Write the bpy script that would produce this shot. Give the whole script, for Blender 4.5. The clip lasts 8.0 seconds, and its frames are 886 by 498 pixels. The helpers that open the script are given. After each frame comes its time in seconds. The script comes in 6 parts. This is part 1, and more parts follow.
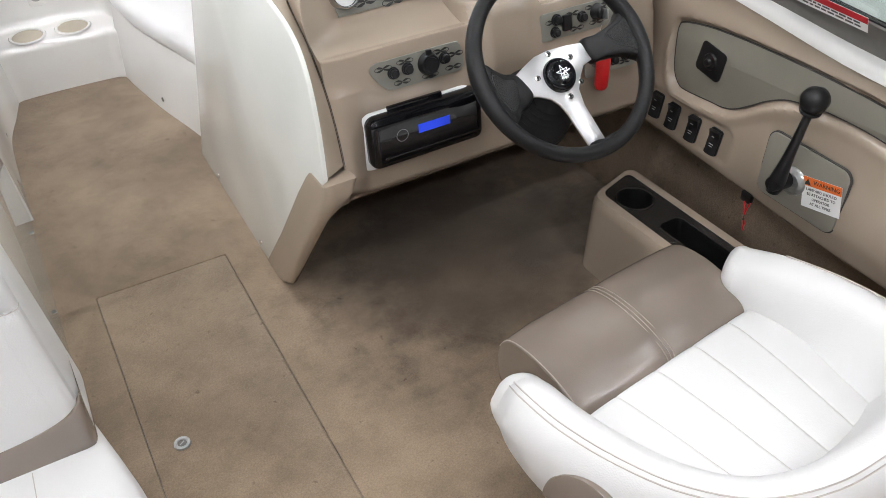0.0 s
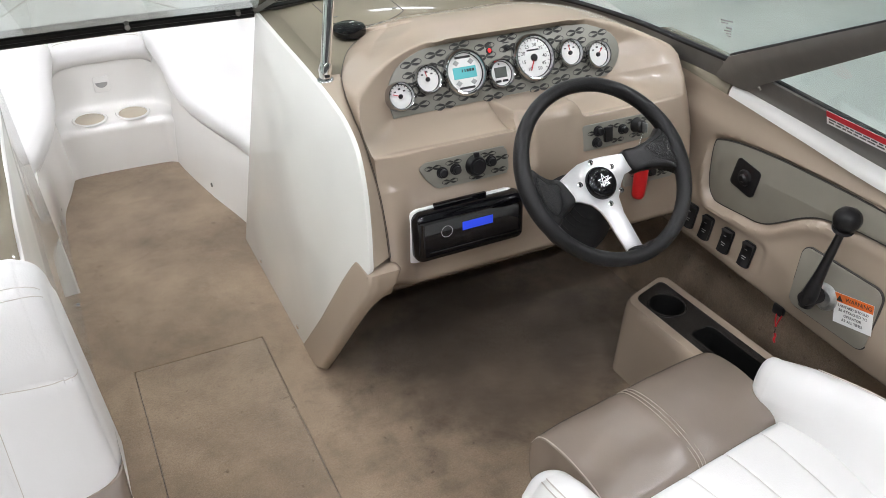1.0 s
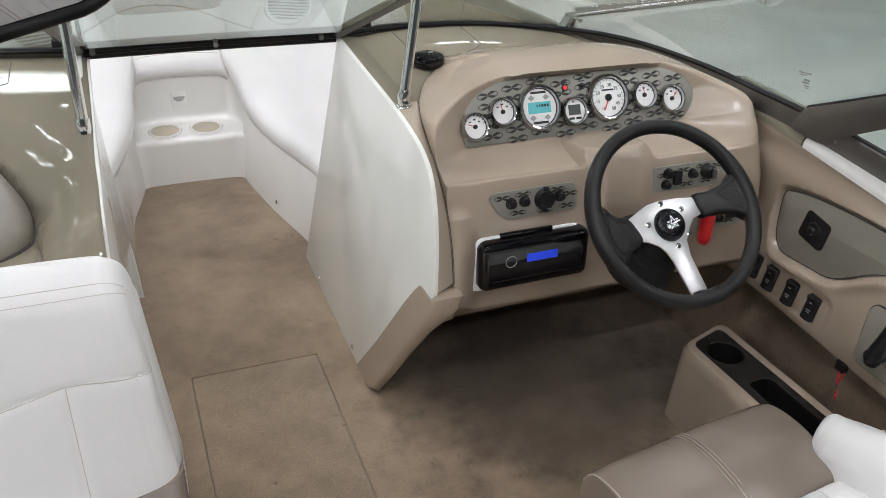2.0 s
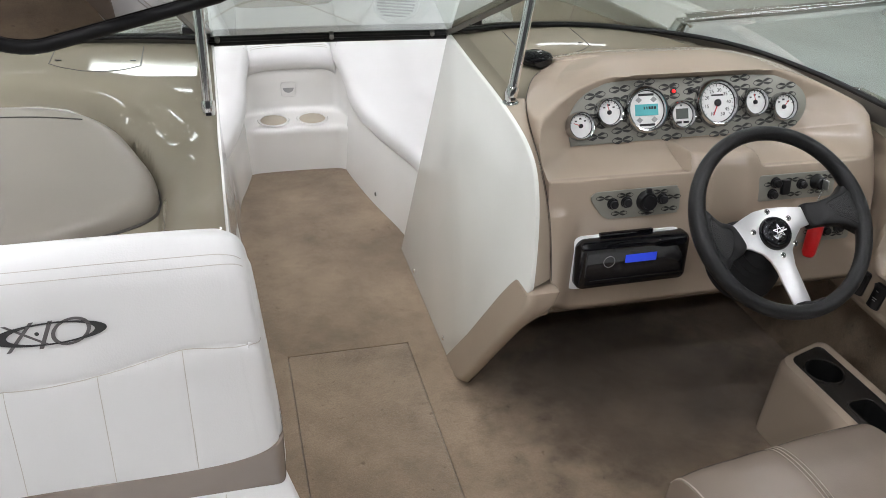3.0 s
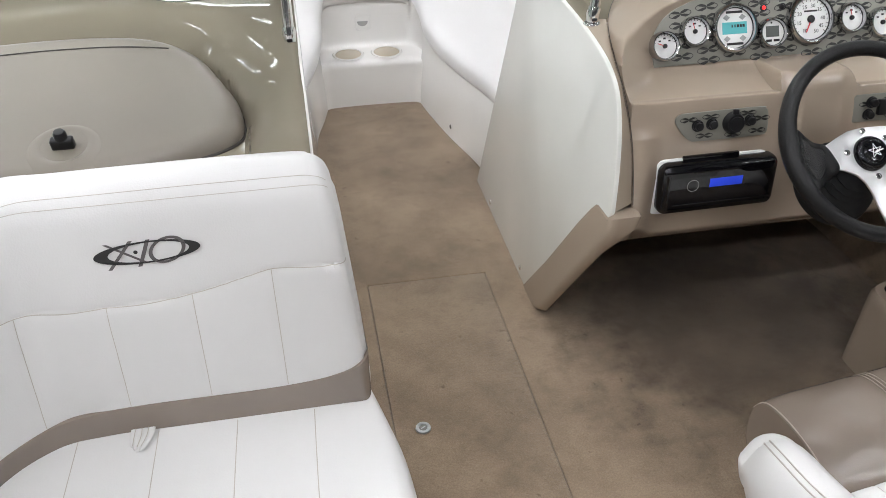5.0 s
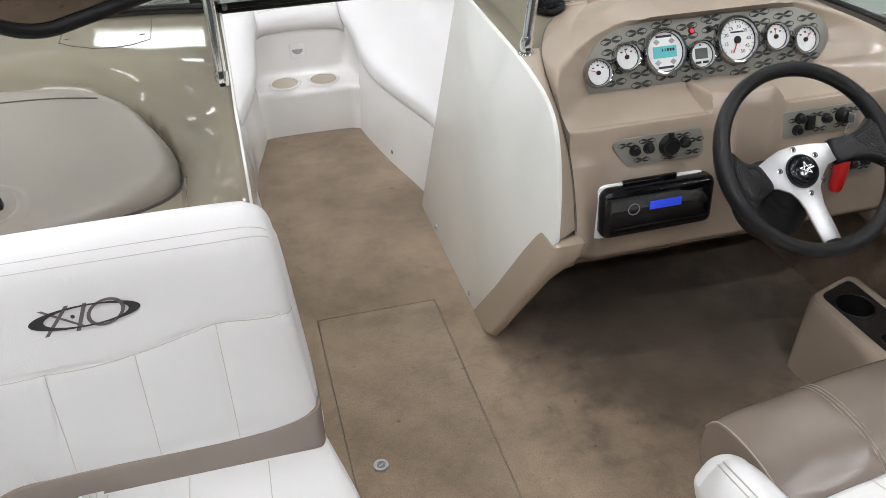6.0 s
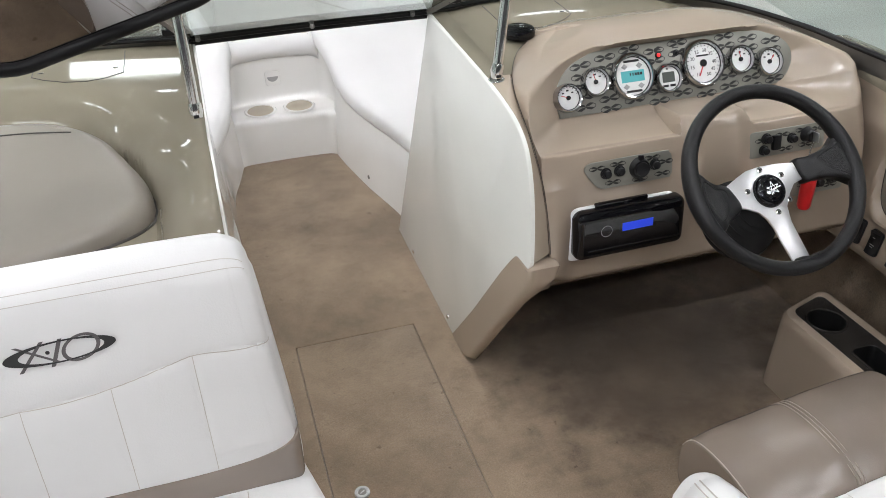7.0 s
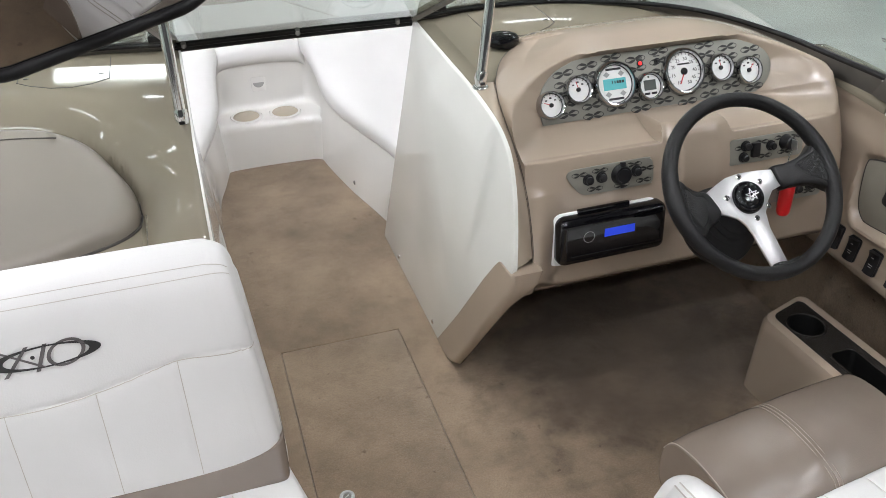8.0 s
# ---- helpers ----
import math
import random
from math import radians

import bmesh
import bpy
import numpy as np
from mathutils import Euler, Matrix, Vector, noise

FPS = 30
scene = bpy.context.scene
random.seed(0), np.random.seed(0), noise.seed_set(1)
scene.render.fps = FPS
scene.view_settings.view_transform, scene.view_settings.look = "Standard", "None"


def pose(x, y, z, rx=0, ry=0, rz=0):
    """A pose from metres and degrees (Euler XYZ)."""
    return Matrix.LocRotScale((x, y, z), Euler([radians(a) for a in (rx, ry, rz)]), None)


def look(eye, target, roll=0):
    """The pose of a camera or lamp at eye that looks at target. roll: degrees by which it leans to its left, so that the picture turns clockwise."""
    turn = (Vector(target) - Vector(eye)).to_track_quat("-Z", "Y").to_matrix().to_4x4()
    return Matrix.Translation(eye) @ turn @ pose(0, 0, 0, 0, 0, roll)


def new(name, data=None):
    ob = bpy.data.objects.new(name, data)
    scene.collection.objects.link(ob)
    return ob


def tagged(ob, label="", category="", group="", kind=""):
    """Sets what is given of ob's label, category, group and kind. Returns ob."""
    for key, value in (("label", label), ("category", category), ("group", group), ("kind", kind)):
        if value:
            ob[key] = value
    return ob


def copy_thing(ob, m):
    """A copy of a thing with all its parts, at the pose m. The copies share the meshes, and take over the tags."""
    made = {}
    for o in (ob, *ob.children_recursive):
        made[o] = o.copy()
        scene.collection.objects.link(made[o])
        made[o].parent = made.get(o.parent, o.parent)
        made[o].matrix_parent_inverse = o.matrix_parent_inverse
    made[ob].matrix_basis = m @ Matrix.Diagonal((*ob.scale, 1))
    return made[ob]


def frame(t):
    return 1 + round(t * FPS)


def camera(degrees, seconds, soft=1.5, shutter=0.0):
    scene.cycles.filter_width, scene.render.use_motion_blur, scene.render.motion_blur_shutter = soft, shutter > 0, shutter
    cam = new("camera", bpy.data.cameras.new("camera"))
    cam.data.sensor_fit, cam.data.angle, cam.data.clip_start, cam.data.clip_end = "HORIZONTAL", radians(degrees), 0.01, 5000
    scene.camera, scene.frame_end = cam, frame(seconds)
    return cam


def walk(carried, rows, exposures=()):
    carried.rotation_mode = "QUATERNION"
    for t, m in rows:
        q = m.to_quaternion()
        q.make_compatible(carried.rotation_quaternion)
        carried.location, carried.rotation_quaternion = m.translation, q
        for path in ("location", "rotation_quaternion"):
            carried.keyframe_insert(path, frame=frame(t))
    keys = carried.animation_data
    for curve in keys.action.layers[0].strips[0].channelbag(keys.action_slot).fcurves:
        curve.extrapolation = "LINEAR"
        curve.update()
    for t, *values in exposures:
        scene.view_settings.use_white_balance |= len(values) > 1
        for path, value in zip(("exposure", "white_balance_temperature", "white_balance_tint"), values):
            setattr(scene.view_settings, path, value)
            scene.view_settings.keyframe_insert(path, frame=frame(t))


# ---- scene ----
cam = camera(56.5, 8.0, soft=0.9)
PATH = [
    (0, (0.039, -1.651, 1.289), (0.771, -0.287, 0.022), -1.9),
    (0.2, (0.011, -1.65, 1.296), (0.76, -0.24, 0.092), -1.5),
    (0.5, (0.001, -1.66, 1.316), (0.762, -0.198, 0.183), -1.2),
    (1, (-0.012, -1.674, 1.314), (0.741, -0.165, 0.239), 0.4),
    (1.2, (-0.023, -1.675, 1.309), (0.725, -0.153, 0.248), 1.1),
    (2.3, (-0.065, -1.685, 1.316), (0.555, -0.063, 0.323), 2.9),
    (2.5, (-0.071, -1.692, 1.317), (0.501, -0.053, 0.325), 2.7),
    (3, (-0.092, -1.704, 1.308), (0.384, -0.043, 0.301), 2.7),
    (3.5, (-0.101, -1.72, 1.302), (0.286, -0.055, 0.264), 1.8),
    (4, (-0.106, -1.729, 1.296), (0.216, -0.065, 0.234), 1.0),
    (4.5, (-0.113, -1.724, 1.292), (0.166, -0.082, 0.184), 0.2),
    (4.7, (-0.115, -1.727, 1.278), (0.16, -0.098, 0.151), -0.1),
    (5.8, (-0.103, -1.692, 1.313), (0.294, -0.085, 0.19), -1.3),
    (6, (-0.101, -1.691, 1.318), (0.318, -0.08, 0.209), -1.4),
    (6.5, (-0.097, -1.693, 1.327), (0.361, -0.076, 0.242), -1.6),
    (7, (-0.092, -1.699, 1.333), (0.379, -0.075, 0.264), -1.8),
    (7.5, (-0.087, -1.704, 1.332), (0.397, -0.08, 0.271), -1.5),
    (8, (-0.091, -1.712, 1.341), (0.413, -0.091, 0.282), -1.2),
]
walk(cam, [(t, look(eye, target, roll)) for t, eye, target, roll in PATH], [(0, -0.65), (0.5, -0.68), (1.2, -0.62), (2.3, -1.02), (3.0, -0.92), (4.7, -0.86), (6.0, -0.84), (8, -0.80)])

# ---- world and light ----
world = bpy.data.worlds.new("hall_air")
scene.world = world
world.use_nodes = True
world.node_tree.nodes["Background"].inputs[0].default_value = (0.9, 0.95, 1.0, 1)
world.node_tree.nodes["Background"].inputs[1].default_value = 0.15
LAMP_GLOW = 150.0


# ---- materials ----
from mathutils.bvhtree import BVHTree


def mat(name, base, rough=0.5, metal=0.0, var=0.06, scale=8.0, fine=0.0, fine_scale=300.0, coat=0.0, spec=0.5, second=None, blotch=0.0, voronoi=0.0):
    """A surface with two scales of colour change and a fine relief."""
    m = bpy.data.materials.new(name)
    m.use_nodes = True
    nt = m.node_tree
    b = nt.nodes["Principled BSDF"]
    b.inputs["Roughness"].default_value = rough
    b.inputs["Metallic"].default_value = metal
    b.inputs["Coat Weight"].default_value = coat
    b.inputs["Coat Roughness"].default_value = 0.04
    b.inputs["Specular IOR Level"].default_value = spec
    tc = nt.nodes.new("ShaderNodeTexCoord")
    n1 = nt.nodes.new("ShaderNodeTexNoise")
    n1.inputs["Scale"].default_value = scale
    n1.inputs["Detail"].default_value = 5
    nt.links.new(tc.outputs["Object"], n1.inputs["Vector"])
    ramp = nt.nodes.new("ShaderNodeValToRGB")
    lo = second or tuple(c * (1 - var) for c in base)
    ramp.color_ramp.elements[0].position = 0.35 - blotch * 0.05
    ramp.color_ramp.elements[1].position = 0.65
    ramp.color_ramp.elements[0].color = (*lo, 1)
    ramp.color_ramp.elements[1].color = (*[min(1, c * (1 + var * 0.5)) for c in base], 1)
    nt.links.new(n1.outputs["Fac"], ramp.inputs["Fac"])
    nt.links.new(ramp.outputs["Color"], b.inputs["Base Color"])
    n3 = nt.nodes.new("ShaderNodeTexNoise")
    n3.inputs["Scale"].default_value = scale * 3.7
    n3.inputs["Detail"].default_value = 3
    nt.links.new(tc.outputs["Object"], n3.inputs["Vector"])
    mr = nt.nodes.new("ShaderNodeMapRange")
    mr.inputs["To Min"].default_value = max(0.01, rough * 0.85)
    mr.inputs["To Max"].default_value = min(1, rough * 1.15)
    nt.links.new(n3.outputs["Fac"], mr.inputs["Value"])
    nt.links.new(mr.outputs["Result"], b.inputs["Roughness"])
    if fine:
        if voronoi:
            n2 = nt.nodes.new("ShaderNodeTexVoronoi")
            n2.inputs["Scale"].default_value = fine_scale
            out = n2.outputs["Distance"]
        else:
            n2 = nt.nodes.new("ShaderNodeTexNoise")
            n2.inputs["Scale"].default_value = fine_scale
            n2.inputs["Detail"].default_value = 2
            out = n2.outputs["Fac"]
        nt.links.new(tc.outputs["Object"], n2.inputs["Vector"])
        bp = nt.nodes.new("ShaderNodeBump")
        bp.inputs["Strength"].default_value = fine
        bp.inputs["Distance"].default_value = 0.002
        nt.links.new(out, bp.inputs["Height"])
        nt.links.new(bp.outputs["Normal"], b.inputs["Normal"])
    return m


def carpet_material():
    """Cut-pile carpet: worn, stained brown, with a nap that lies two ways."""
    m = bpy.data.materials.new("carpet")
    m.use_nodes = True
    nt = m.node_tree
    b = nt.nodes["Principled BSDF"]
    b.inputs["Roughness"].default_value = 0.95
    b.inputs["Specular IOR Level"].default_value = 0.15
    b.inputs["Sheen Weight"].default_value = 0.25
    tc = nt.nodes.new("ShaderNodeTexCoord")

    def noise_at(scale, detail, rough=0.6):
        n = nt.nodes.new("ShaderNodeTexNoise")
        n.inputs["Scale"].default_value = scale
        n.inputs["Detail"].default_value = detail
        n.inputs["Roughness"].default_value = rough
        nt.links.new(tc.outputs["Object"], n.inputs["Vector"])
        return n.outputs["Fac"]

    def ramp(fac, a, ca, z, cz):
        r = nt.nodes.new("ShaderNodeValToRGB")
        r.color_ramp.elements[0].position, r.color_ramp.elements[1].position = a, z
        r.color_ramp.elements[0].color, r.color_ramp.elements[1].color = (*ca, 1), (*cz, 1)
        nt.links.new(fac, r.inputs["Fac"])
        return r.outputs["Color"]

    def mult(a, c):
        x = nt.nodes.new("ShaderNodeMix")
        x.data_type, x.blend_type = "RGBA", "MULTIPLY"
        x.inputs["Factor"].default_value = 1
        nt.links.new(a, x.inputs["A"])
        nt.links.new(c, x.inputs["B"])
        return x.outputs["Result"]

    def mask(value, a, z):
        r = nt.nodes.new("ShaderNodeMapRange")
        r.interpolation_type = "SMOOTHSTEP"
        r.inputs["From Min"].default_value, r.inputs["From Max"].default_value = a, z
        nt.links.new(value, r.inputs["Value"])
        return r.outputs["Result"]

    def calc(op, a, c):
        n = nt.nodes.new("ShaderNodeMath")
        n.operation = op
        for k, v in enumerate((a, c)):
            if isinstance(v, (int, float)):
                n.inputs[k].default_value = v
            else:
                nt.links.new(v, n.inputs[k])
        return n.outputs[0]

    big = ramp(noise_at(3.2, 6), 0.36, CARPET_LO, 0.62, CARPET_HI)
    stain = ramp(noise_at(11.0, 4, 0.7), 0.30, (0.80, 0.79, 0.78), 0.54, (1, 1, 1))
    grain = ramp(noise_at(260.0, 4, 0.75), 0.3, (0.76, 0.76, 0.76), 0.7, (1.14, 1.14, 1.14))
    spots = ramp(noise_at(38.0, 3, 0.55), 0.27, (0.62, 0.58, 0.54), 0.33, (1, 1, 1))
    # trodden-in dirt before the helm, with a ragged edge; footwell shade is painted into it
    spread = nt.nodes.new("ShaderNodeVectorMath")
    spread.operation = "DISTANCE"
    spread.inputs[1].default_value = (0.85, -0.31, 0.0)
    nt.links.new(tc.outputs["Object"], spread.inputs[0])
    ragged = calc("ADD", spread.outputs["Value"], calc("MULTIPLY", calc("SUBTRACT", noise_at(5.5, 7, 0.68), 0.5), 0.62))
    dirt_and_shade = ramp(mask(ragged, 0.20, 0.54), 0.0, (0.45, 0.43, 0.42), 1.0, (1, 1, 1))
    nt.links.new(mult(mult(mult(big, stain), mult(grain, spots)), dirt_and_shade), b.inputs["Base Color"])
    bp = nt.nodes.new("ShaderNodeBump")
    bp.inputs["Strength"].default_value = 0.6
    bp.inputs["Distance"].default_value = 0.003
    nt.links.new(calc("ADD", noise_at(650.0, 2), calc("MULTIPLY", noise_at(75.0, 4, 0.7), 1.1)), bp.inputs["Height"])
    nt.links.new(bp.outputs["Normal"], b.inputs["Normal"])
    return m


def glow(name, colour, strength):
    m = bpy.data.materials.new(name)
    m.use_nodes = True
    b = m.node_tree.nodes["Principled BSDF"]
    b.inputs["Base Color"].default_value = (*colour, 1)
    b.inputs["Emission Color"].default_value = (*colour, 1)
    b.inputs["Emission Strength"].default_value = strength
    return m


def glass_material(name, tint):
    m = bpy.data.materials.new(name)
    m.use_nodes = True
    nt = m.node_tree
    nt.nodes.remove(nt.nodes["Principled BSDF"])
    g = nt.nodes.new("ShaderNodeBsdfGlass")
    g.inputs["Roughness"].default_value = 0.0
    g.inputs["IOR"].default_value = 1.48
    g.inputs["Color"].default_value = (*tint, 1)
    nt.links.new(g.outputs["BSDF"], nt.nodes["Material Output"].inputs["Surface"])
    return m


CARPET_LO, CARPET_HI = (0.200, 0.147, 0.098), (0.335, 0.250, 0.170)
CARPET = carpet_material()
GEL_TAN = mat("tan_gelcoat", (0.195, 0.173, 0.130), 0.045, var=0.03, scale=3, coat=0.2, fine=0.010, fine_scale=24)
GEL_WHITE = mat("white_gelcoat", (0.80, 0.79, 0.76), 0.035, var=0.03, scale=4, spec=0.55)
GEL_PANEL = mat("ivory_gelcoat", (0.725, 0.725, 0.680), 0.035, var=0.03, scale=4, spec=0.6)
PLASTIC_TAN = mat("tan_moulded_vinyl", (0.345, 0.278, 0.216), 0.19, var=0.05, scale=4, fine=0.03, fine_scale=900, spec=0.7)
# lighter copy of the strip's gelcoat tan, with its light in the colour
LIT_STRIP_TAN = mat("tan_strip_lit", (0.35, 0.288, 0.222), 0.22, var=0.02, scale=6, coat=0.2)
LID_TAN = mat("tan_lid_vinyl", (0.190, 0.168, 0.138), 0.32, var=0.05, scale=6, fine=0.10, fine_scale=900)
VINYL_WHITE = mat("white_vinyl", (0.72, 0.712, 0.698), 0.36, var=0.020, scale=5, fine=0.10, fine_scale=380, voronoi=1, spec=0.4)
VINYL_TAN = mat("taupe_vinyl", (0.205, 0.166, 0.136), 0.24, var=0.06, scale=7, fine=0.06, fine_scale=380, voronoi=1, spec=1.0)
# near-black that stands in for the shade in the footwell
SHADE_BLACK = mat("footwell_shade_black", (0.032, 0.026, 0.021), 0.95, var=0.3, scale=14)
THREAD = mat("seam_thread", (0.52, 0.48, 0.43), 0.8)
TAN_THREAD = mat("taupe_thread", (0.36, 0.30, 0.25), 0.7)
SEAM = mat("seam_shadow_gap", (0.52, 0.48, 0.42), 0.9)
PIT = mat("black_well", (0.005, 0.005, 0.005), 0.6, spec=0.12)
SEAM_DARK = mat("dark_gap", (0.05, 0.045, 0.04), 0.9)
LEATHER = mat("black_leather", (0.007, 0.007, 0.0075), 0.36, var=0.2, scale=30, fine=0.20, fine_scale=800, voronoi=1, spec=0.32)
PERFORATED = mat("perforated_leather", (0.011, 0.011, 0.0115), 0.45, var=0.2, scale=30, fine=0.8, fine_scale=520, voronoi=1)
BLACK = mat("black_plastic", (0.008, 0.008, 0.009), 0.35, var=0.1, scale=20, spec=0.4)
GLOSS_BLACK = mat("gloss_black_plastic", (0.004, 0.004, 0.005), 0.05, var=0.1, spec=0.5)
RUBBER = mat("black_rubber", (0.006, 0.006, 0.0065), 0.5, var=0.2, scale=25, spec=0.25)
ALLOY = mat("brushed_alloy", (0.78, 0.78, 0.78), 0.32, 0.9, var=0.03, scale=60)
CHROME = mat("chrome", (0.90, 0.90, 0.90), 0.12, 1.0, var=0.02)
FRAME_GREY = mat("anodised_frame", (0.150, 0.142, 0.130), 0.36, 0.35, var=0.08, scale=30)
TRAY_GREY = mat("dark_grey_tray", (0.024, 0.022, 0.020), 0.25, var=0.1, scale=30)
PANEL_GREY = mat("grey_insert_vinyl", (0.22, 0.205, 0.17), 0.45, var=0.06, scale=10, fine=0.15, fine_scale=700)
BEZEL = mat("gauge_chrome", (0.52, 0.52, 0.53), 0.10, 1.0, var=0.05, scale=90)
PLATE_GREY = mat("grey_printed_plate", (0.22, 0.215, 0.185), 0.38, 0.20, var=0.05, scale=14)
MOTIF = mat("printed_motif", (0.018, 0.018, 0.016), 0.4, var=0.1, scale=60)
DIAL = mat("white_dial", (0.80, 0.80, 0.78), 0.35, var=0.02)
INK = mat("black_ink", (0.02, 0.02, 0.02), 0.5)
RED = mat("red_plastic", (0.55, 0.012, 0.015), 0.3, var=0.1)
RED_INK = mat("red_ink", (0.55, 0.02, 0.03), 0.5)
ORANGE = mat("orange_ink", (0.75, 0.16, 0.03), 0.5)
LABEL = mat("white_label", (0.82, 0.82, 0.80), 0.4, var=0.02)
GREY_INK = mat("grey_ink", (0.10, 0.09, 0.09), 0.5)
WHITE_PLASTIC = mat("white_plastic", (0.80, 0.80, 0.79), 0.3, var=0.02)
GREY_PLASTIC = mat("grey_plastic", (0.35, 0.35, 0.34), 0.4)
CUP_TAN = mat("cup_liner", (0.45, 0.40, 0.31), 0.5, var=0.06)
BLUE_GLOW = glow("blue_display", (0.018, 0.06, 0.70), 0.46)
ZINC = mat("dull_zinc", (0.42, 0.43, 0.42), 0.35, 0.85, var=0.15, scale=120)
TEAL_GLOW = glow("teal_display", (0.08, 0.36, 0.38), 0.38)
LCD = mat("grey_display", (0.10, 0.11, 0.10), 0.15)
RED_GLOW = glow("red_indicator", (1.0, 0.03, 0.03), 1.3)
LAMP = glow("lamp_diffuser", (0.958, 0.955, 1.0), LAMP_GLOW)
SKYLIGHT = glow("skylight_pane", (0.98, 0.985, 1.0), 30.0)
GLASS = glass_material("windshield_glass", (0.94, 0.98, 0.965))
MIRROR = mat("mirror_silver", (0.29, 0.28, 0.275), 0.0, 1.0, var=0.0)
MIRROR.node_tree.nodes["Principled BSDF"].inputs["Roughness"].default_value = 0.0
for link in [l for l in MIRROR.node_tree.links if l.to_socket.name == "Roughness"]:
    MIRROR.node_tree.links.remove(link)
WALL_PAINT = mat("hall_wall_paint", (0.62, 0.65, 0.62), 0.8, var=0.05, scale=0.6)
# dark only to lessen bounce from the unseen south wall
UNSEEN_WALL_PAINT = mat("unseen_wall_paint", (0.07, 0.07, 0.072), 0.6, var=0.08, scale=0.8)
CONCRETE = mat("hall_floor_paint", (0.66, 0.70, 0.67), 0.35, var=0.1, scale=1.5)
CEILING = mat("hall_ceiling_paint", (0.22, 0.22, 0.215), 0.85, var=0.05)


# ---- mesh helpers ----
def part(name, bm, material, parent=None, label="", smooth=True):
    """Links a bmesh as one mesh object."""
    bmesh.ops.recalc_face_normals(bm, faces=bm.faces)
    me = bpy.data.meshes.new(name)
    bm.to_mesh(me)
    bm.free()
    if smooth:
        me.polygons.foreach_set("use_smooth", [True] * len(me.polygons))
        me.set_sharp_from_angle(angle=radians(38))
    me.materials.append(material)
    ob = new(name, me)
    if parent is not None:
        ob.parent = parent
    return tagged(ob, label)


def thing(name, label, category, group="", at=None):
    ob = new(name)
    if at is not None:
        ob.matrix_world = at
    return tagged(ob, label, category, group)


def setting(name, bm, material, label, category="", smooth=True):
    return tagged(part(name, bm, material, smooth=smooth), label, category or name.split("_")[0], kind="structure")


def spline(points, n):
    """n points along a Catmull-Rom curve through the given ones."""
    p = [Vector(q) for q in points]
    ext = [2 * p[0] - p[1], *p, 2 * p[-1] - p[-2]]
    out = []
    for i in range(n):
        s = i / (n - 1) * (len(p) - 1)
        k = min(int(s), len(p) - 2)
        f = s - k
        a, b, c, d = ext[k : k + 4]
        out.append(0.5 * ((2 * b) + (c - a) * f + (2 * a - 5 * b + 4 * c - d) * f * f + (3 * b - a - 3 * c + d) * f**3))
    return out


def grid(bm, rows, close=False):
    """Quads between rows of points."""
    vs = [[bm.verts.new(p) for p in row] for row in rows]
    for a, b in zip(vs, vs[1:]):
        m = len(a)
        for i in range(m if close else m - 1):
            bm.faces.new((a[i], a[(i + 1) % m], b[(i + 1) % m], b[i]))
    return vs


def loft(sections, nu, nv, thick=0.0):
    """A smooth sheet through sections, each a list of points, with a thickness."""
    rows = [spline(s, nv) for s in sections]
    cols = [spline([r[j] for r in rows], nu) for j in range(nv)]
    bm = bmesh.new()
    grid(bm, [[cols[j][i] for j in range(nv)] for i in range(nu)])
    if thick:
        bmesh.ops.recalc_face_normals(bm, faces=bm.faces)
        bmesh.ops.solidify(bm, geom=bm.faces[:], thickness=thick)
    return bm


def sweep(points, radius, n=12, bm=None, flat=1.0, n_path=0, caps=True):
    """A tube along points; radius is one number or one for each point."""
    bm = bm or bmesh.new()
    if n_path:
        if not isinstance(radius, (int, float)):
            radius = [v.x for v in spline([(r, 0, 0) for r in radius], n_path)]
        points = spline(points, n_path)
    pts = [Vector(p) for p in points]
    rad = [radius] * len(pts) if isinstance(radius, (int, float)) else list(radius)
    rows, ref = [], None
    for i, p in enumerate(pts):
        t = (pts[min(i + 1, len(pts) - 1)] - pts[max(i - 1, 0)]).normalized()
        if ref is None:
            ref = t.orthogonal().normalized() if abs(t.z) > 0.9 else t.cross(Vector((0, 0, 1))).normalized()
        u = (ref - t * ref.dot(t)).normalized()
        w = t.cross(u)
        ref = u
        rows.append([p + rad[i] * (math.cos(a) * u + flat * math.sin(a) * w) for a in (2 * math.pi * k / n for k in range(n))])
    vs = grid(bm, rows, close=True)
    if caps:
        bm.faces.new(vs[0][::-1])
        bm.faces.new(vs[-1])
    return bm


def ring(radius, tube, n=48, m=14, flat=1.0):
    bm = bmesh.new()
    rows = []
    for i in range(n):
        a = 2 * math.pi * i / n
        rows.append([((radius + tube * math.cos(b)) * math.cos(a), (radius + tube * math.cos(b)) * math.sin(a), flat * tube * math.sin(b)) for b in (2 * math.pi * k / m for k in range(m))])
    vs = [[bm.verts.new(p) for p in row] for row in rows]
    for i in range(n):
        for k in range(m):
            bm.faces.new((vs[i][k], vs[(i + 1) % n][k], vs[(i + 1) % n][(k + 1) % m], vs[i][(k + 1) % m]))
    return bm


def turned(profile, n=32, bm=None):
    """A lathe form round z from (radius, height) pairs."""
    bm = bm or bmesh.new()
    rows = [[(r * math.cos(a), r * math.sin(a), z) for a in (2 * math.pi * k / n for k in range(n))] for r, z in profile]
    vs = grid(bm, rows, close=True)
    if profile[0][0] > 1e-5:
        bm.faces.new(vs[0][::-1])
    if profile[-1][0] > 1e-5:
        bm.faces.new(vs[-1])
    bmesh.ops.remove_doubles(bm, verts=bm.verts, dist=1e-6)
    return bm


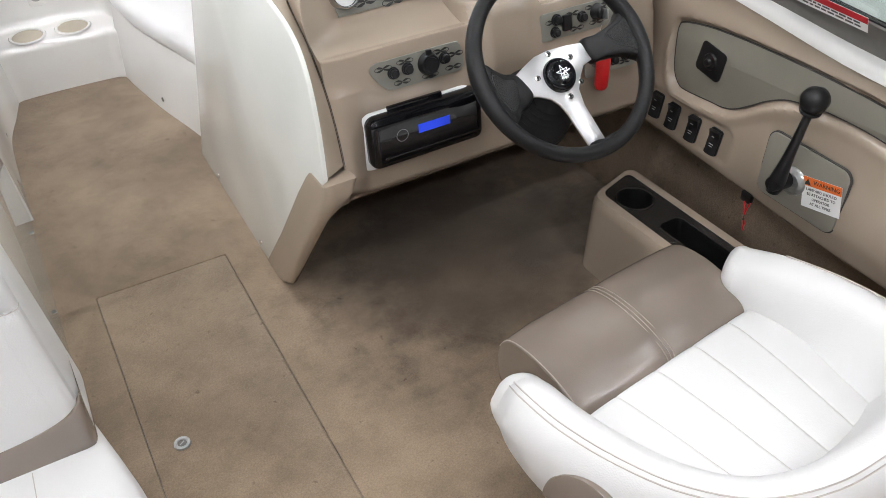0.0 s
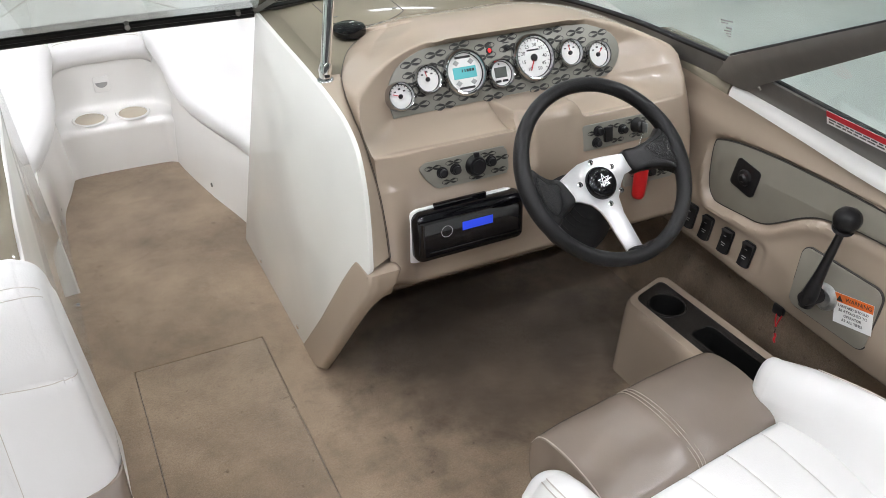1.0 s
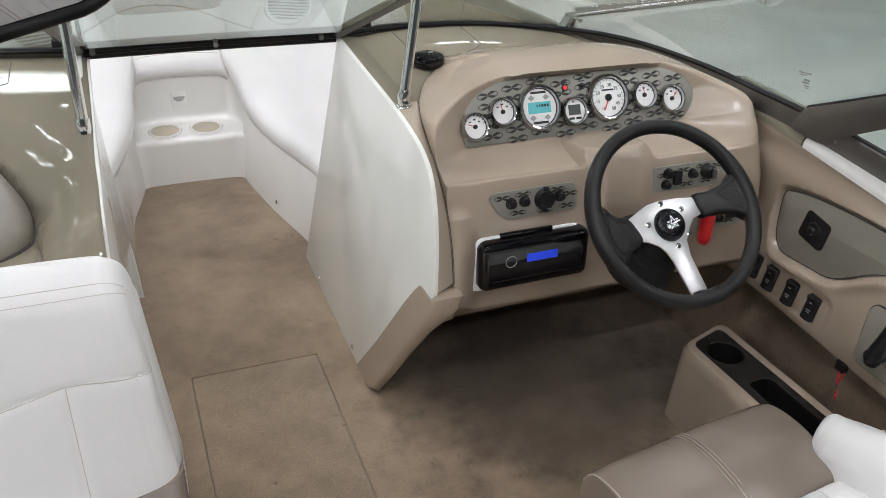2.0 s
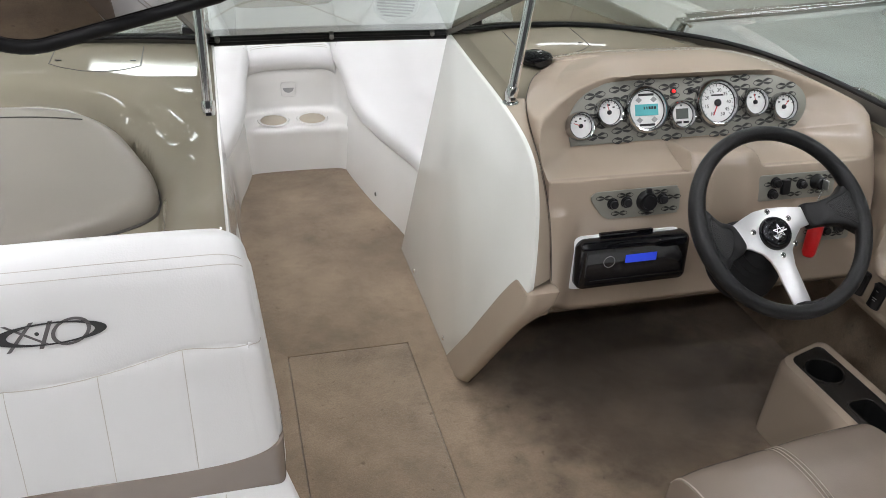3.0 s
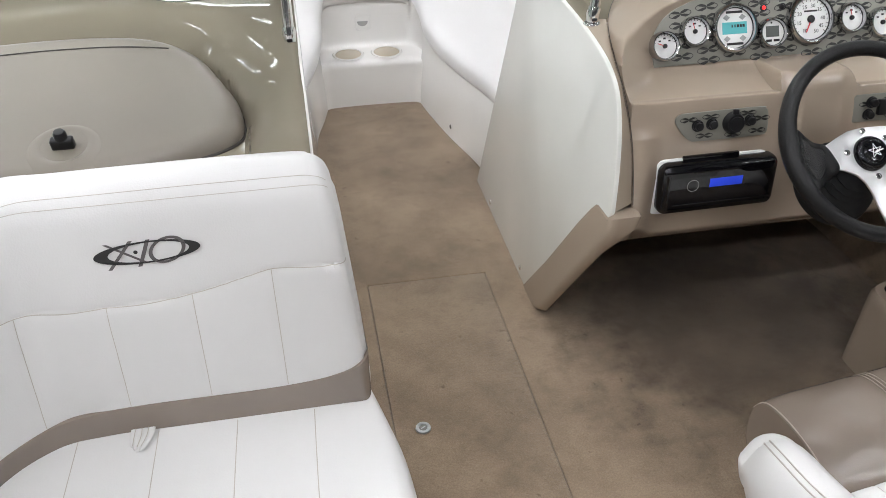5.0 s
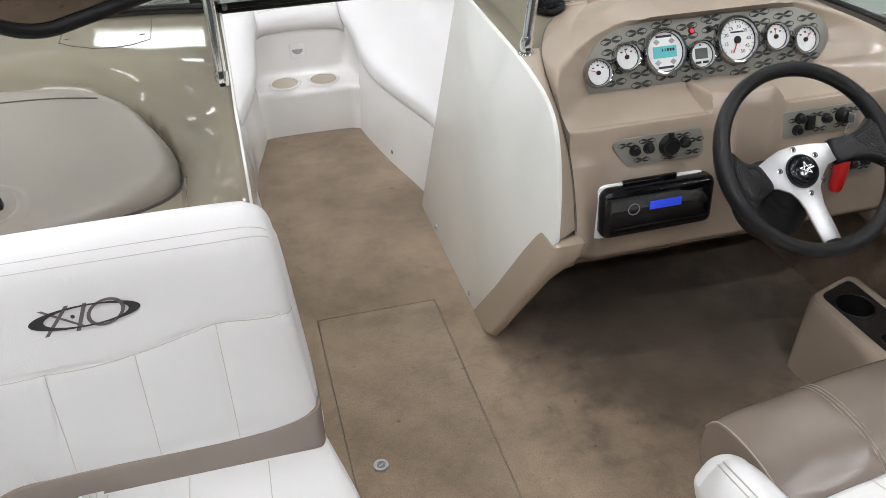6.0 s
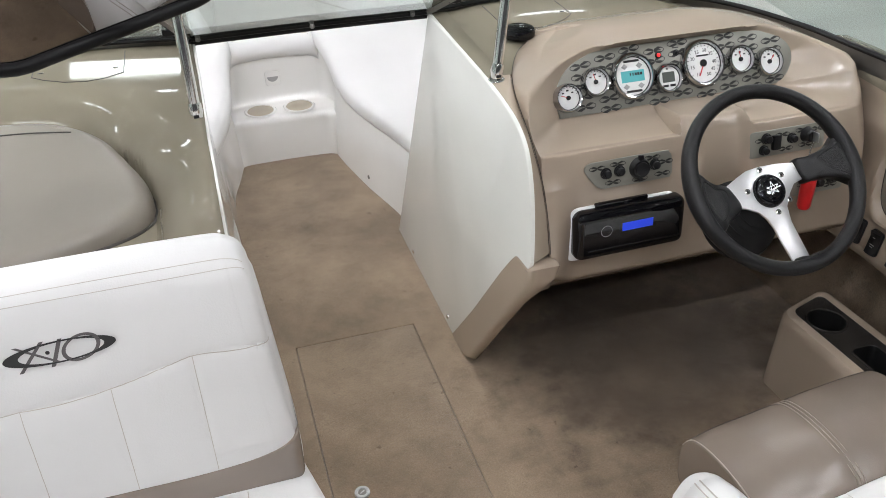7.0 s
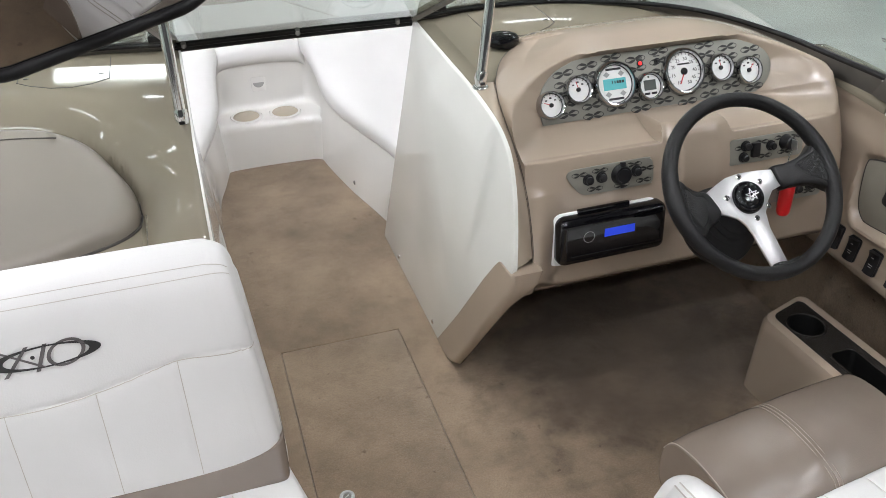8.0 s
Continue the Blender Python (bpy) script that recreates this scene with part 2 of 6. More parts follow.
def box(size, bevel=0.0, segments=3, at=None, bm=None):
    own = bmesh.new()
    bmesh.ops.create_cube(own, size=1.0)
    bmesh.ops.scale(own, vec=size, verts=own.verts)
    if bevel:
        bmesh.ops.bevel(own, geom=own.edges[:], offset=bevel, segments=segments, profile=0.5, affect="EDGES")
    if at is not None:
        own.transform(at if isinstance(at, Matrix) else Matrix.Translation(at))
    if bm is None:
        return own
    me = bpy.data.meshes.new("join")
    own.to_mesh(me)
    own.free()
    bm.from_mesh(me)
    bpy.data.meshes.remove(me)
    return bm


def slab(outline, depth, bevel=0.0, segments=2):
    """A plate: an outline in x and y, extruded down by depth from z = 0."""
    bm = bmesh.new()
    f = bm.faces.new([bm.verts.new((x, y, 0)) for x, y in outline])
    r = bmesh.ops.extrude_face_region(bm, geom=[f])
    low = [v for v in r["geom"] if isinstance(v, bmesh.types.BMVert)]
    bmesh.ops.translate(bm, verts=low, vec=(0, 0, -depth))
    bmesh.ops.recalc_face_normals(bm, faces=bm.faces)
    if bevel:
        top = [e for e in bm.edges if all(abs(v.co.z) < 1e-6 for v in e.verts)]
        bmesh.ops.bevel(bm, geom=top, offset=bevel, segments=segments, profile=0.5, affect="EDGES")
    return bm


def rounded(w, h, r, n=6, cx=0.0, cy=0.0):
    """The outline of a rounded rectangle."""
    out = []
    for k, (sx, sy) in enumerate(((1, 1), (-1, 1), (-1, -1), (1, -1))):
        for i in range(n + 1):
            a = math.pi / 2 * (k + i / n)
            out.append((cx + sx * (w / 2 - r) + r * math.cos(a), cy + sy * (h / 2 - r) + r * math.sin(a)))
    return out


def disc_outline(rx, ry, n=32, cx=0.0, cy=0.0):
    return [(cx + rx * math.cos(2 * math.pi * k / n), cy + ry * math.sin(2 * math.pi * k / n)) for k in range(n)]


def facing(place, normal, up=(0, 0, 1), spin=0.0):
    """A pose whose z is the normal and whose y points up the surface."""
    z = Vector(normal).normalized()
    x = Vector(up).cross(z).normalized()
    y = z.cross(x)
    m = Matrix((x, y, z)).transposed().to_4x4()
    return Matrix.Translation(place) @ m @ pose(0, 0, 0, 0, 0, spin)


def moved(bm, m):
    bm.transform(m)
    return bm


def skin(bm):
    """A surface to lay seams and marks on."""
    tree = BVHTree.FromBMesh(bm)

    def lay(q, off=0.0006, above=(0, -0.7, 0.7)):
        p, n, _, _ = tree.find_nearest(Vector(q))
        return p + (n if n.dot(Vector(above)) > 0 else -n) * off

    def cast(q, way, off=0.0006):
        """The first place met from q along a way, lifted a little."""
        p, n, _, _ = tree.ray_cast(Vector(q), Vector(way))
        return lay(q) if p is None else p - Vector(way) * off

    lay.cast = cast
    return lay


def lettering(text, size, bm=None, at=None, spread=1.0):
    """Words as flat raised mesh, centred, in the built-in font."""
    cu = bpy.data.curves.new("words", "FONT")
    cu.body, cu.size, cu.align_x, cu.align_y, cu.extrude = text, size, "CENTER", "CENTER", 0.0002
    cu.resolution_u = 2
    ob = bpy.data.objects.new("words", cu)
    scene.collection.objects.link(ob)
    dg = bpy.context.evaluated_depsgraph_get()
    me = bpy.data.meshes.new_from_object(ob.evaluated_get(dg))
    bpy.data.objects.remove(ob)
    bpy.data.curves.remove(cu)
    if at is not None:
        me.transform(at)
    bm = bm or bmesh.new()
    bm.from_mesh(me)
    bpy.data.meshes.remove(me)
    return bm


# ---- the large structure: hall, hull, floor ----
MID = 0.156  # the boat's centre line


def build_hall():
    z0, z1 = -0.95, 4.6
    x0, x1, y0, y1 = -9.0, 9.0, -11.0, 15.0
    cx, cy = (x0 + x1) / 2, (y0 + y1) / 2
    setting("ground", box((x1 - x0, y1 - y0, 0.1), at=(cx, cy, z0 - 0.05)), CONCRETE, "painted grey concrete floor of a boat hall", "floor")
    setting("ceiling", box((x1 - x0, y1 - y0, 0.1), at=(cx, cy, z1 + 0.05)), CEILING, "dark grey ceiling of a boat hall", "ceiling")
    for name, size, at in (
        ("wall_north", (x1 - x0, 0.2, z1 - z0), (cx, y1 + 0.1, (z0 + z1) / 2)),
        ("wall_south", (x1 - x0, 0.2, z1 - z0), (cx, y0 - 0.1, (z0 + z1) / 2)),
        ("wall_east", (0.2, y1 - y0, z1 - z0), (x1 + 0.1, cy, (z0 + z1) / 2)),
        ("wall_west", (0.2, y1 - y0, z1 - z0), (x0 - 0.1, cy, (z0 + z1) / 2)),
    ):
        # the unseen wall aft is darkened so that less light reaches the footwell
        dark = name == "wall_south"
        setting(name, box(size, at=at), UNSEEN_WALL_PAINT if dark else WALL_PAINT, "unseen hall wall, made dark grey to cut the light from aft" if dark else "plain pale grey-green painted hall wall", "wall")
    lamp = thing("ceiling_light", "long white fluorescent ceiling light with a glowing diffuser", "ceiling light", "ceiling lights", pose(-5.4, -5.4, z1))
    part("housing", box((1.3, 0.20, 0.07), 0.01, 2, (0, 0, -0.035)), WHITE_PLASTIC, lamp)
    part("diffuser", box((1.24, 0.12, 0.02), 0.004, 1, (0, 0, -0.081)), LAMP, lamp, "glowing white diffuser")
    for i, x in enumerate((-5.4, -2.5, 0.2, 4.4)):
        for j, y in enumerate((-5.4, -3.6, -1.8, 1.3, 4.2, 7.8, 11.9)):
            if (i or j) and (i == 0 or j < 6):
                copy_thing(lamp, pose(x, y, z1))
    sky = thing("skylight", "wide bright skylight in the hall ceiling", "skylight", at=pose(-0.95, 11.35, z1))
    rim = bmesh.new()
    for size, at in (((1.70, 0.06, 0.10), (0, 0.42, -0.05)), ((1.70, 0.06, 0.10), (0, -0.42, -0.05)), ((0.06, 0.78, 0.10), (0.82, 0, -0.05)), ((0.06, 0.78, 0.10), (-0.82, 0, -0.05))):
        box(size, 0.006, 1, at, rim)
    part("frame", rim, WHITE_PLASTIC, sky)
    for x in (-0.53, 0.0, 0.53):
        part("pane", box((0.52, 0.77, 0.02), 0.003, 1, (x, 0, -0.03)), SKYLIGHT, sky, "glowing white pane")


def build_floor():
    bm = bmesh.new()
    hx0, hx1, hy0, hy1 = 0.0, 0.312, -1.35, 0.0
    xs, ys = [-1.03, hx0, hx1, 1.325], [-2.4, hy0, hy1, 1.4]
    for i in range(3):
        for j in range(3):
            if (i, j) != (1, 1):
                q = [bm.verts.new((x, y, 0)) for x, y in ((xs[i], ys[j]), (xs[i + 1], ys[j]), (xs[i + 1], ys[j + 1]), (xs[i], ys[j + 1]))]
                bm.faces.new(q)
    bmesh.ops.remove_doubles(bm, verts=bm.verts, dist=1e-5)
    for v in bm.verts:
        if v.co.y > 1.0 and not -0.1 < v.co.x < 0.5:
            v.co.x = MID + math.copysign(0.80, v.co.x - MID)
    r = bmesh.ops.extrude_face_region(bm, geom=bm.faces[:])
    bmesh.ops.translate(bm, verts=[v for v in r["geom"] if isinstance(v, bmesh.types.BMVert)], vec=(0, 0, -0.02))
    bmesh.ops.recalc_face_normals(bm, faces=bm.faces)
    rim = [e for e in bm.edges if all(abs(v.co.z) < 1e-5 and hx0 - 0.01 < v.co.x < hx1 + 0.01 and hy0 - 0.01 < v.co.y < hy1 + 0.01 for v in e.verts)]
    bmesh.ops.bevel(bm, geom=rim, offset=0.004, segments=2, profile=0.5, affect="EDGES")
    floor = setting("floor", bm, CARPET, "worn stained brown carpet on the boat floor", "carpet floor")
    lid = thing("floor_hatch", "brown carpeted locker hatch let into the boat floor", "floor hatch")
    w, h = hx1 - hx0 - 0.0016, hy1 - hy0 - 0.0016
    b2 = slab(rounded(w, h, 0.006, 3, (hx0 + hx1) / 2, (hy0 + hy1) / 2), 0.018, 0.0035)
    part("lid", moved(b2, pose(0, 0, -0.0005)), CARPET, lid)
    latch = part("latch", moved(turned([(0.0, 0.0005), (0.009, 0.0005), (0.0095, 0.0025), (0.0125, 0.003), (0.0155, 0.0025), (0.0165, -0.004)], 28), pose(0.06, -0.52, 0.0015)), ZINC, lid, "small round chrome flush latch")
    part("cup", moved(turned([(0, 0.0008), (0.008, 0.0008), (0.0088, 0.0)], 24), pose(0.06, -0.52, 0.0020)), FRAME_GREY, latch, "dark recessed centre")
    part("slot", box((0.011, 0.0025, 0.0012), 0.0004, 1, pose(0.06, -0.52, 0.0032, 0, 0, 30)), ZINC, latch)
    under = bmesh.new()
    box((2.36, 3.9, 0.1), 0.02, 2, (MID, -0.45, -0.09), under)
    for v in under.verts:
        if v.co.y > 0.5:
            v.co.x = MID + (v.co.x - MID) * 0.66
    setting("hull_bottom", under, SEAM_DARK, "dark hull bottom under the carpet", "hull")


def wall_x(z):
    return 0.397 + 0.045 * z


PANEL_EDGE = [(0.48, 0.0), (0.17, 0.764), (-0.02, 0.754), (-0.225, 0.744), (-0.350, 0.730), (-0.415, 0.712), (-0.456, 0.684), (-0.487, 0.630), (-0.506, 0.56), (-0.516, 0.485)]


def side_panel(name, side, label):
    """The white panel beside the walkway; side 1 is starboard, -1 port."""
    top = [Vector((0, y, z)) for y, z in PANEL_EDGE[1:]]
    curve = [(p.y, p.z) for p in spline(top, 40)]
    low = [(p.y, p.z) for p in spline([(0, -0.516, 0.485), (0, -0.495, 0.44), (0, -0.43, 0.35), (0, -0.27, 0.13), (0, -0.16, 0.0)], 12)]
    if side < 0:
        low = [(0, 0), (-0.56, 0.44), (-0.66, 0.34), (-0.74, 0.20), (-0.78, 0.0)]
    outline = [(0.48, 0.0)] + curve + low[1:]
    bm = bmesh.new()
    vs = []
    for y, z in outline:
        x = wall_x(z)
        vs.append(bm.verts.new((x if side > 0 else 2 * MID - x, y, z)))
    f = bm.faces.new(vs)
    r = bmesh.ops.extrude_face_region(bm, geom=[f])
    back = [v for v in r["geom"] if isinstance(v, bmesh.types.BMVert)]
    bmesh.ops.translate(bm, verts=back, vec=(side * 0.008, 0, 0))
    bmesh.ops.recalc_face_normals(bm, faces=bm.faces)
    edge = [e for e in bm.edges if all(v not in back for v in e.verts)]
    bmesh.ops.bevel(bm, geom=edge, offset=0.003, segments=3, profile=0.5, affect="EDGES")
    body = thing(name, label, "side panel")
    part("panel", bm, GEL_PANEL, body)
    for y in (-0.033, 0.304):
        x = wall_x(0.025)
        x = x if side > 0 else 2 * MID - x
        part("screw", moved(turned([(0, 0.003), (0.004, 0.0028), (0.0065, 0.001), (0.007, -0.002)], 16), facing((x, y, 0.025), (-side, 0, 0))), CHROME, body, "small steel screw with a dark cap")
    return body


def build_hull_sides():
    for name, side, lab in (("wall_starboard", 1, "dark brown carpeted inner hull side"), ("wall_port", -1, "brown carpeted inner hull side")):
        rows = []
        for y in (-2.4, -1.2, -0.4, 0.3, 0.9, 1.4):
            inset = max(0, y - 0.2) * 0.28
            rows.append([(MID + side * (1.17 - inset + b), y, z) for b, z in ((-0.02, -0.03), (0.02, 0.15), (0.03, 0.35), (0.07, 0.60))])
        setting(name, loft(rows, 24, 8, 0.02), CARPET, lab, "hull side")
    # closing panel under the dashes, dark and far back
    for side in (1, -1):
        x = MID + side * 0.72
        setting("bulkhead", box((0.84, 0.03, 0.64), 0.004, 1, (x + side * 0.01, 0.245, 0.315)), CARPET, "brown carpeted bulkhead under the dash", "bulkhead")
    # added board, black to stand for the footwell's shade
    setting("toe_board", box((0.80, 0.02, 0.46), 0.003, 1, (0.86, 0.170, 0.225)), SHADE_BLACK, "black board added for the dark of the footwell", "bulkhead")


def access_lid(deck, side, lay):
    """A flush D-shaped lid: a hairline gap and two dark slots."""
    pts = [(-0.425, 0.16), (-0.425, 0.035), (-0.40, 0.012), (-0.36, -0.010), (-0.32, -0.015), (-0.285, -0.004), (-0.252, 0.022), (-0.252, 0.16)]
    pts = [(x if side < 0 else 2 * MID - x, y) for x, y in pts]
    dense = [Vector((*a, 0)).lerp(Vector((*b, 0)), k / 6) for a, b in zip(pts, pts[1:]) for k in range(6)] + [Vector((*pts[-1], 0))]
    lid = part("access_lid_gap", sweep([lay.cast(p + Vector((0, 0, 1.0)), (0, 0, -1), 0.0003) for p in dense], 0.0010, 6), SEAM_DARK, deck, "dark hairline gap round a flush access lid")
    for x in (-0.41, -0.268):
        p = lay.cast((x if side < 0 else 2 * MID - x, 0.055, 1.0), (0, 0, -1), 0.0012)
        part("slot", box((0.011, 0.004, 0.001), 0.0003, 1, tuple(p)), BLACK, lid)


# ---- starboard: deck, helm console ----
def build_starboard_deck():
    deck = thing("dash_deck", "glossy tan gelcoat dash deck behind the windshield", "deck")
    strip = []
    for dx, lift in ((0.0, -0.003), (0.004, 0.001), (0.018, 0.002), (0.038, 0.0)):
        strip.append([(wall_x(z) + 0.0065 + dx, y, z + lift) if i < 6 else (wall_x(z) + 0.0065 + dx, y - lift, z) for i, (y, z) in enumerate(PANEL_EDGE[1:])])
    part("edge_strip", loft([row[:3] for row in strip], 14, 30, 0.004), GEL_TAN, deck)
    inner = [Vector((wall_x(z) + 0.0065, y, z)) for y, z in PANEL_EDGE[3:]]
    outer = [Vector(p) for p in ((0.487, -0.232, 0.746), (0.469, -0.300, 0.727), (0.467, -0.340, 0.704), (0.467, -0.385, 0.676), (0.467, -0.440, 0.620), (0.467, -0.475, 0.560), (0.467, -0.497, 0.490))]
    # lower run of the same moulded strip; the paler tan stands for light on it
    part("edge_strip_lit", loft([[a.lerp(b, k) + Vector((0, -q, 0.6 * q)) for a, b in zip(inner, outer)] for k, q in ((0.0, -0.002), (0.12, 0.002), (0.5, 0.004), (0.88, 0.002), (0.97, -0.002))], 16, 60, 0.004), LIT_STRIP_TAN, deck, "smooth tan lower edge strip, coloured as lit")
    secs = []
    for x, zz, yb, ye in ((0.475, 0.762, 0.24, -0.22), (0.52, 0.766, 0.245, -0.19), (0.60, 0.772, 0.25, -0.12), (0.80, 0.772, 0.23, -0.10), (1.00, 0.755, 0.16, -0.08), (1.15, 0.722, 0.07, -0.10), (1.25, 0.688, 0.0, -0.14)):
        secs.append([(x, yb + (ye - yb) * f, zz - 0.03 * f * f * (yb - ye) / 0.46) for f in (0.0, 0.27, 0.6, 1.0)])
    top = loft(secs, 30, 20, 0.004)
    lay = skin(top)
    part("top", top, GEL_TAN, deck)
    access_lid(deck, 1, lay)



POD_SEAM = [(0.603, -0.045, 0.752), (0.575, -0.078, 0.750), (0.548, -0.112, 0.749), (0.525, -0.150, 0.748), (0.503, -0.195, 0.747), (0.487, -0.232, 0.746), (0.475, -0.268, 0.740), (0.469, -0.300, 0.727), (0.467, -0.340, 0.704), (0.467, -0.375, 0.682), (0.467, -0.415, 0.650), (0.467, -0.458, 0.597)]


BOARD_O, BOARD_U, BOARD_N = Vector((0, -0.335, 0.660)), Vector((0, 0.447, 0.894)), Vector((0, -0.894, 0.447))
BOARD_EDGE = [(0.553, 0.020), (0.550, 0.052), (0.557, 0.084), (0.579, 0.112), (0.617, 0.132), (0.680, 0.142), (0.97, 0.142), (1.036, 0.131), (1.074, 0.112), (1.088, 0.088), (1.085, 0.064), (1.070, 0.042), (1.045, 0.026), (0.80, 0.024)]


def on_board(x, u, n=0.0):
    """A place by the slanted gauge board: across, up it and out from it."""
    return Vector((x, 0, 0)) + BOARD_O + BOARD_U * u + BOARD_N * n


def ease(x, a, b):
    k = np.clip((x - a) / (b - a), 0, 1)
    return k * k * (3 - 2 * k)


def soft_min(a, b, k):
    h = np.clip(0.5 + 0.5 * (b - a) / k, 0, 1)
    return b + (a - b) * h - k * h * (1 - h)


def edge_distance(x, u, outline):
    """Distance outside a closed outline; 0 within."""
    best, inside = np.full(x.shape, 9.0), np.zeros(x.shape, bool)
    for (xa, ua), (xb, ub) in zip(outline, outline[1:] + outline[:1]):
        ex, eu = xb - xa, ub - ua
        k = np.clip(((x - xa) * ex + (u - ua) * eu) / (ex * ex + eu * eu), 0, 1)
        best = np.minimum(best, np.hypot(x - xa - k * ex, u - ua - k * eu))
        if ua != ub:
            inside ^= ((ua > u) != (ub > u)) & (x < xa + (u - ua) / (ub - ua) * (xb - xa))
    return np.where(inside, 0.0, best)


def console_height(x, u):
    """How far the helm moulding stands out from the plane of the gauge board."""
    seam = sorted(((p - BOARD_O).dot(BOARD_U), (p - BOARD_O).dot(BOARD_N), p.x) for p in (Vector(q) for q in (*POD_SEAM, (0.467, -0.487, 0.53), (0.467, -0.503, 0.45), (0.467, -0.494, 0.395))))
    su, sn, sx = (np.array(c) for c in zip(*seam))
    left_n, left_x = np.interp(u, su, sn), np.interp(u, su, sx)
    right_n = np.interp(u, [-0.30, -0.207, -0.119, -0.057, -0.009, 0.0416, 0.0836, 0.144, 0.30], [-0.05, -0.013, 0.013, 0.0183, 0.0179, 0.0085, -0.0241, -0.089, -0.36])
    # face: switch plane below, slanted shoulders beside the board
    face = sum(np.interp(u + du, [-0.31, -0.28, -0.195, -0.153, -0.1243, -0.102, -0.0563, -0.03, 0.0277, 0.0894, 0.1328, 0.20], [-0.023, -0.008, 0.037, 0.058, 0.0690, 0.0764, 0.0880, 0.087, 0.070, 0.046, 0.022, -0.03]) for du in (-0.018, -0.009, 0.0, 0.009, 0.018)) / 5
    face = face + (left_n - face) * (1 - ease(x, 0.475, 0.545)) * (1 - ease(u, -0.12, -0.04))
    hump = ease(x, 0.768, 0.800) * (1 - ease(x, 0.868, 0.930)) * ease(u, -0.20, -0.12) * (1 - ease(u, -0.03, 0.015))
    face = face + 0.018 * hump
    brow = ease(x, 0.60, 0.68) * (1 - ease(x, 0.97, 1.06)) * ease(u, 0.06, 0.12)
    visor = ease(x, 0.671, 0.679) * (1 - ease(x, 0.960, 0.968)) * ease(u, 0.10, 0.12)
    face = face + 0.016 * brow + 0.027 * visor + 0.10 * brow * np.maximum(0, u - 0.12)
    # roof: falls to both sides and away to the deck
    crest = 0.806 - 1.0 * np.maximum(0, np.abs(x - 0.83) - 0.10) ** 2
    lo, hi = np.full(x.shape, -0.6), np.full(x.shape, 0.4)
    for _ in range(30):
        n = (lo + hi) / 2
        y, z = -0.335 + 0.447 * u - 0.894 * n, 0.660 + 0.894 * u + 0.447 * n
        over = z > crest - 0.9 * np.maximum(0, y + 0.20) ** 2 - 0.02 * np.maximum(0, y + 0.33)
        hi, lo = np.where(over, n, hi), np.where(over, lo, n)
    h = soft_min(face, lo, 0.016)
    # bay round the board: wide flare at both ends, steep under the brow
    d = edge_distance(x, np.maximum(u, 0.026), BOARD_EDGE)
    steep = 0.62 + 5.2 * ease(u, 0.112, 0.136) * ease(x, 0.645, 0.678) * (1 - ease(x, 0.962, 1.02))
    flare = steep * np.maximum(0, d - 0.002)
    below = np.maximum(0, 0.022 - u)
    shelf = 0.068 * (below / 0.066) ** 1.35 + 3.0 * np.maximum(0, below - 0.063)
    wall = 2.6 * below
    part_of_shelf = np.maximum(1 - ease(x, 0.757, 0.767), ease(x, 0.893, 0.925))
    cut = np.hypot(flare, wall + (shelf - wall) * part_of_shelf)
    h = soft_min(h, cut - 0.001, 0.006 + 0.016 * np.maximum(1 - ease(x, 0.50, 0.60), ease(x, 1.00, 1.08)))
    # rounded ends down to the seams, and the rolled bottom edge
    for seam_n, dist, rise, width in ((left_n, x - left_x, 0.052, 0.040), (right_n, 1.222 - x, 0.078, 0.108)):
        k = np.clip(dist / width, 0, 1)
        h = soft_min(h, seam_n + rise * np.sqrt(np.maximum(0, 1 - (1 - k) ** 2)) + 1.2 * np.maximum(0, dist - width) - 0.0015, 0.006)
    return soft_min(h, -0.066 + 3.2 * (u + 0.315), 0.012), left_x


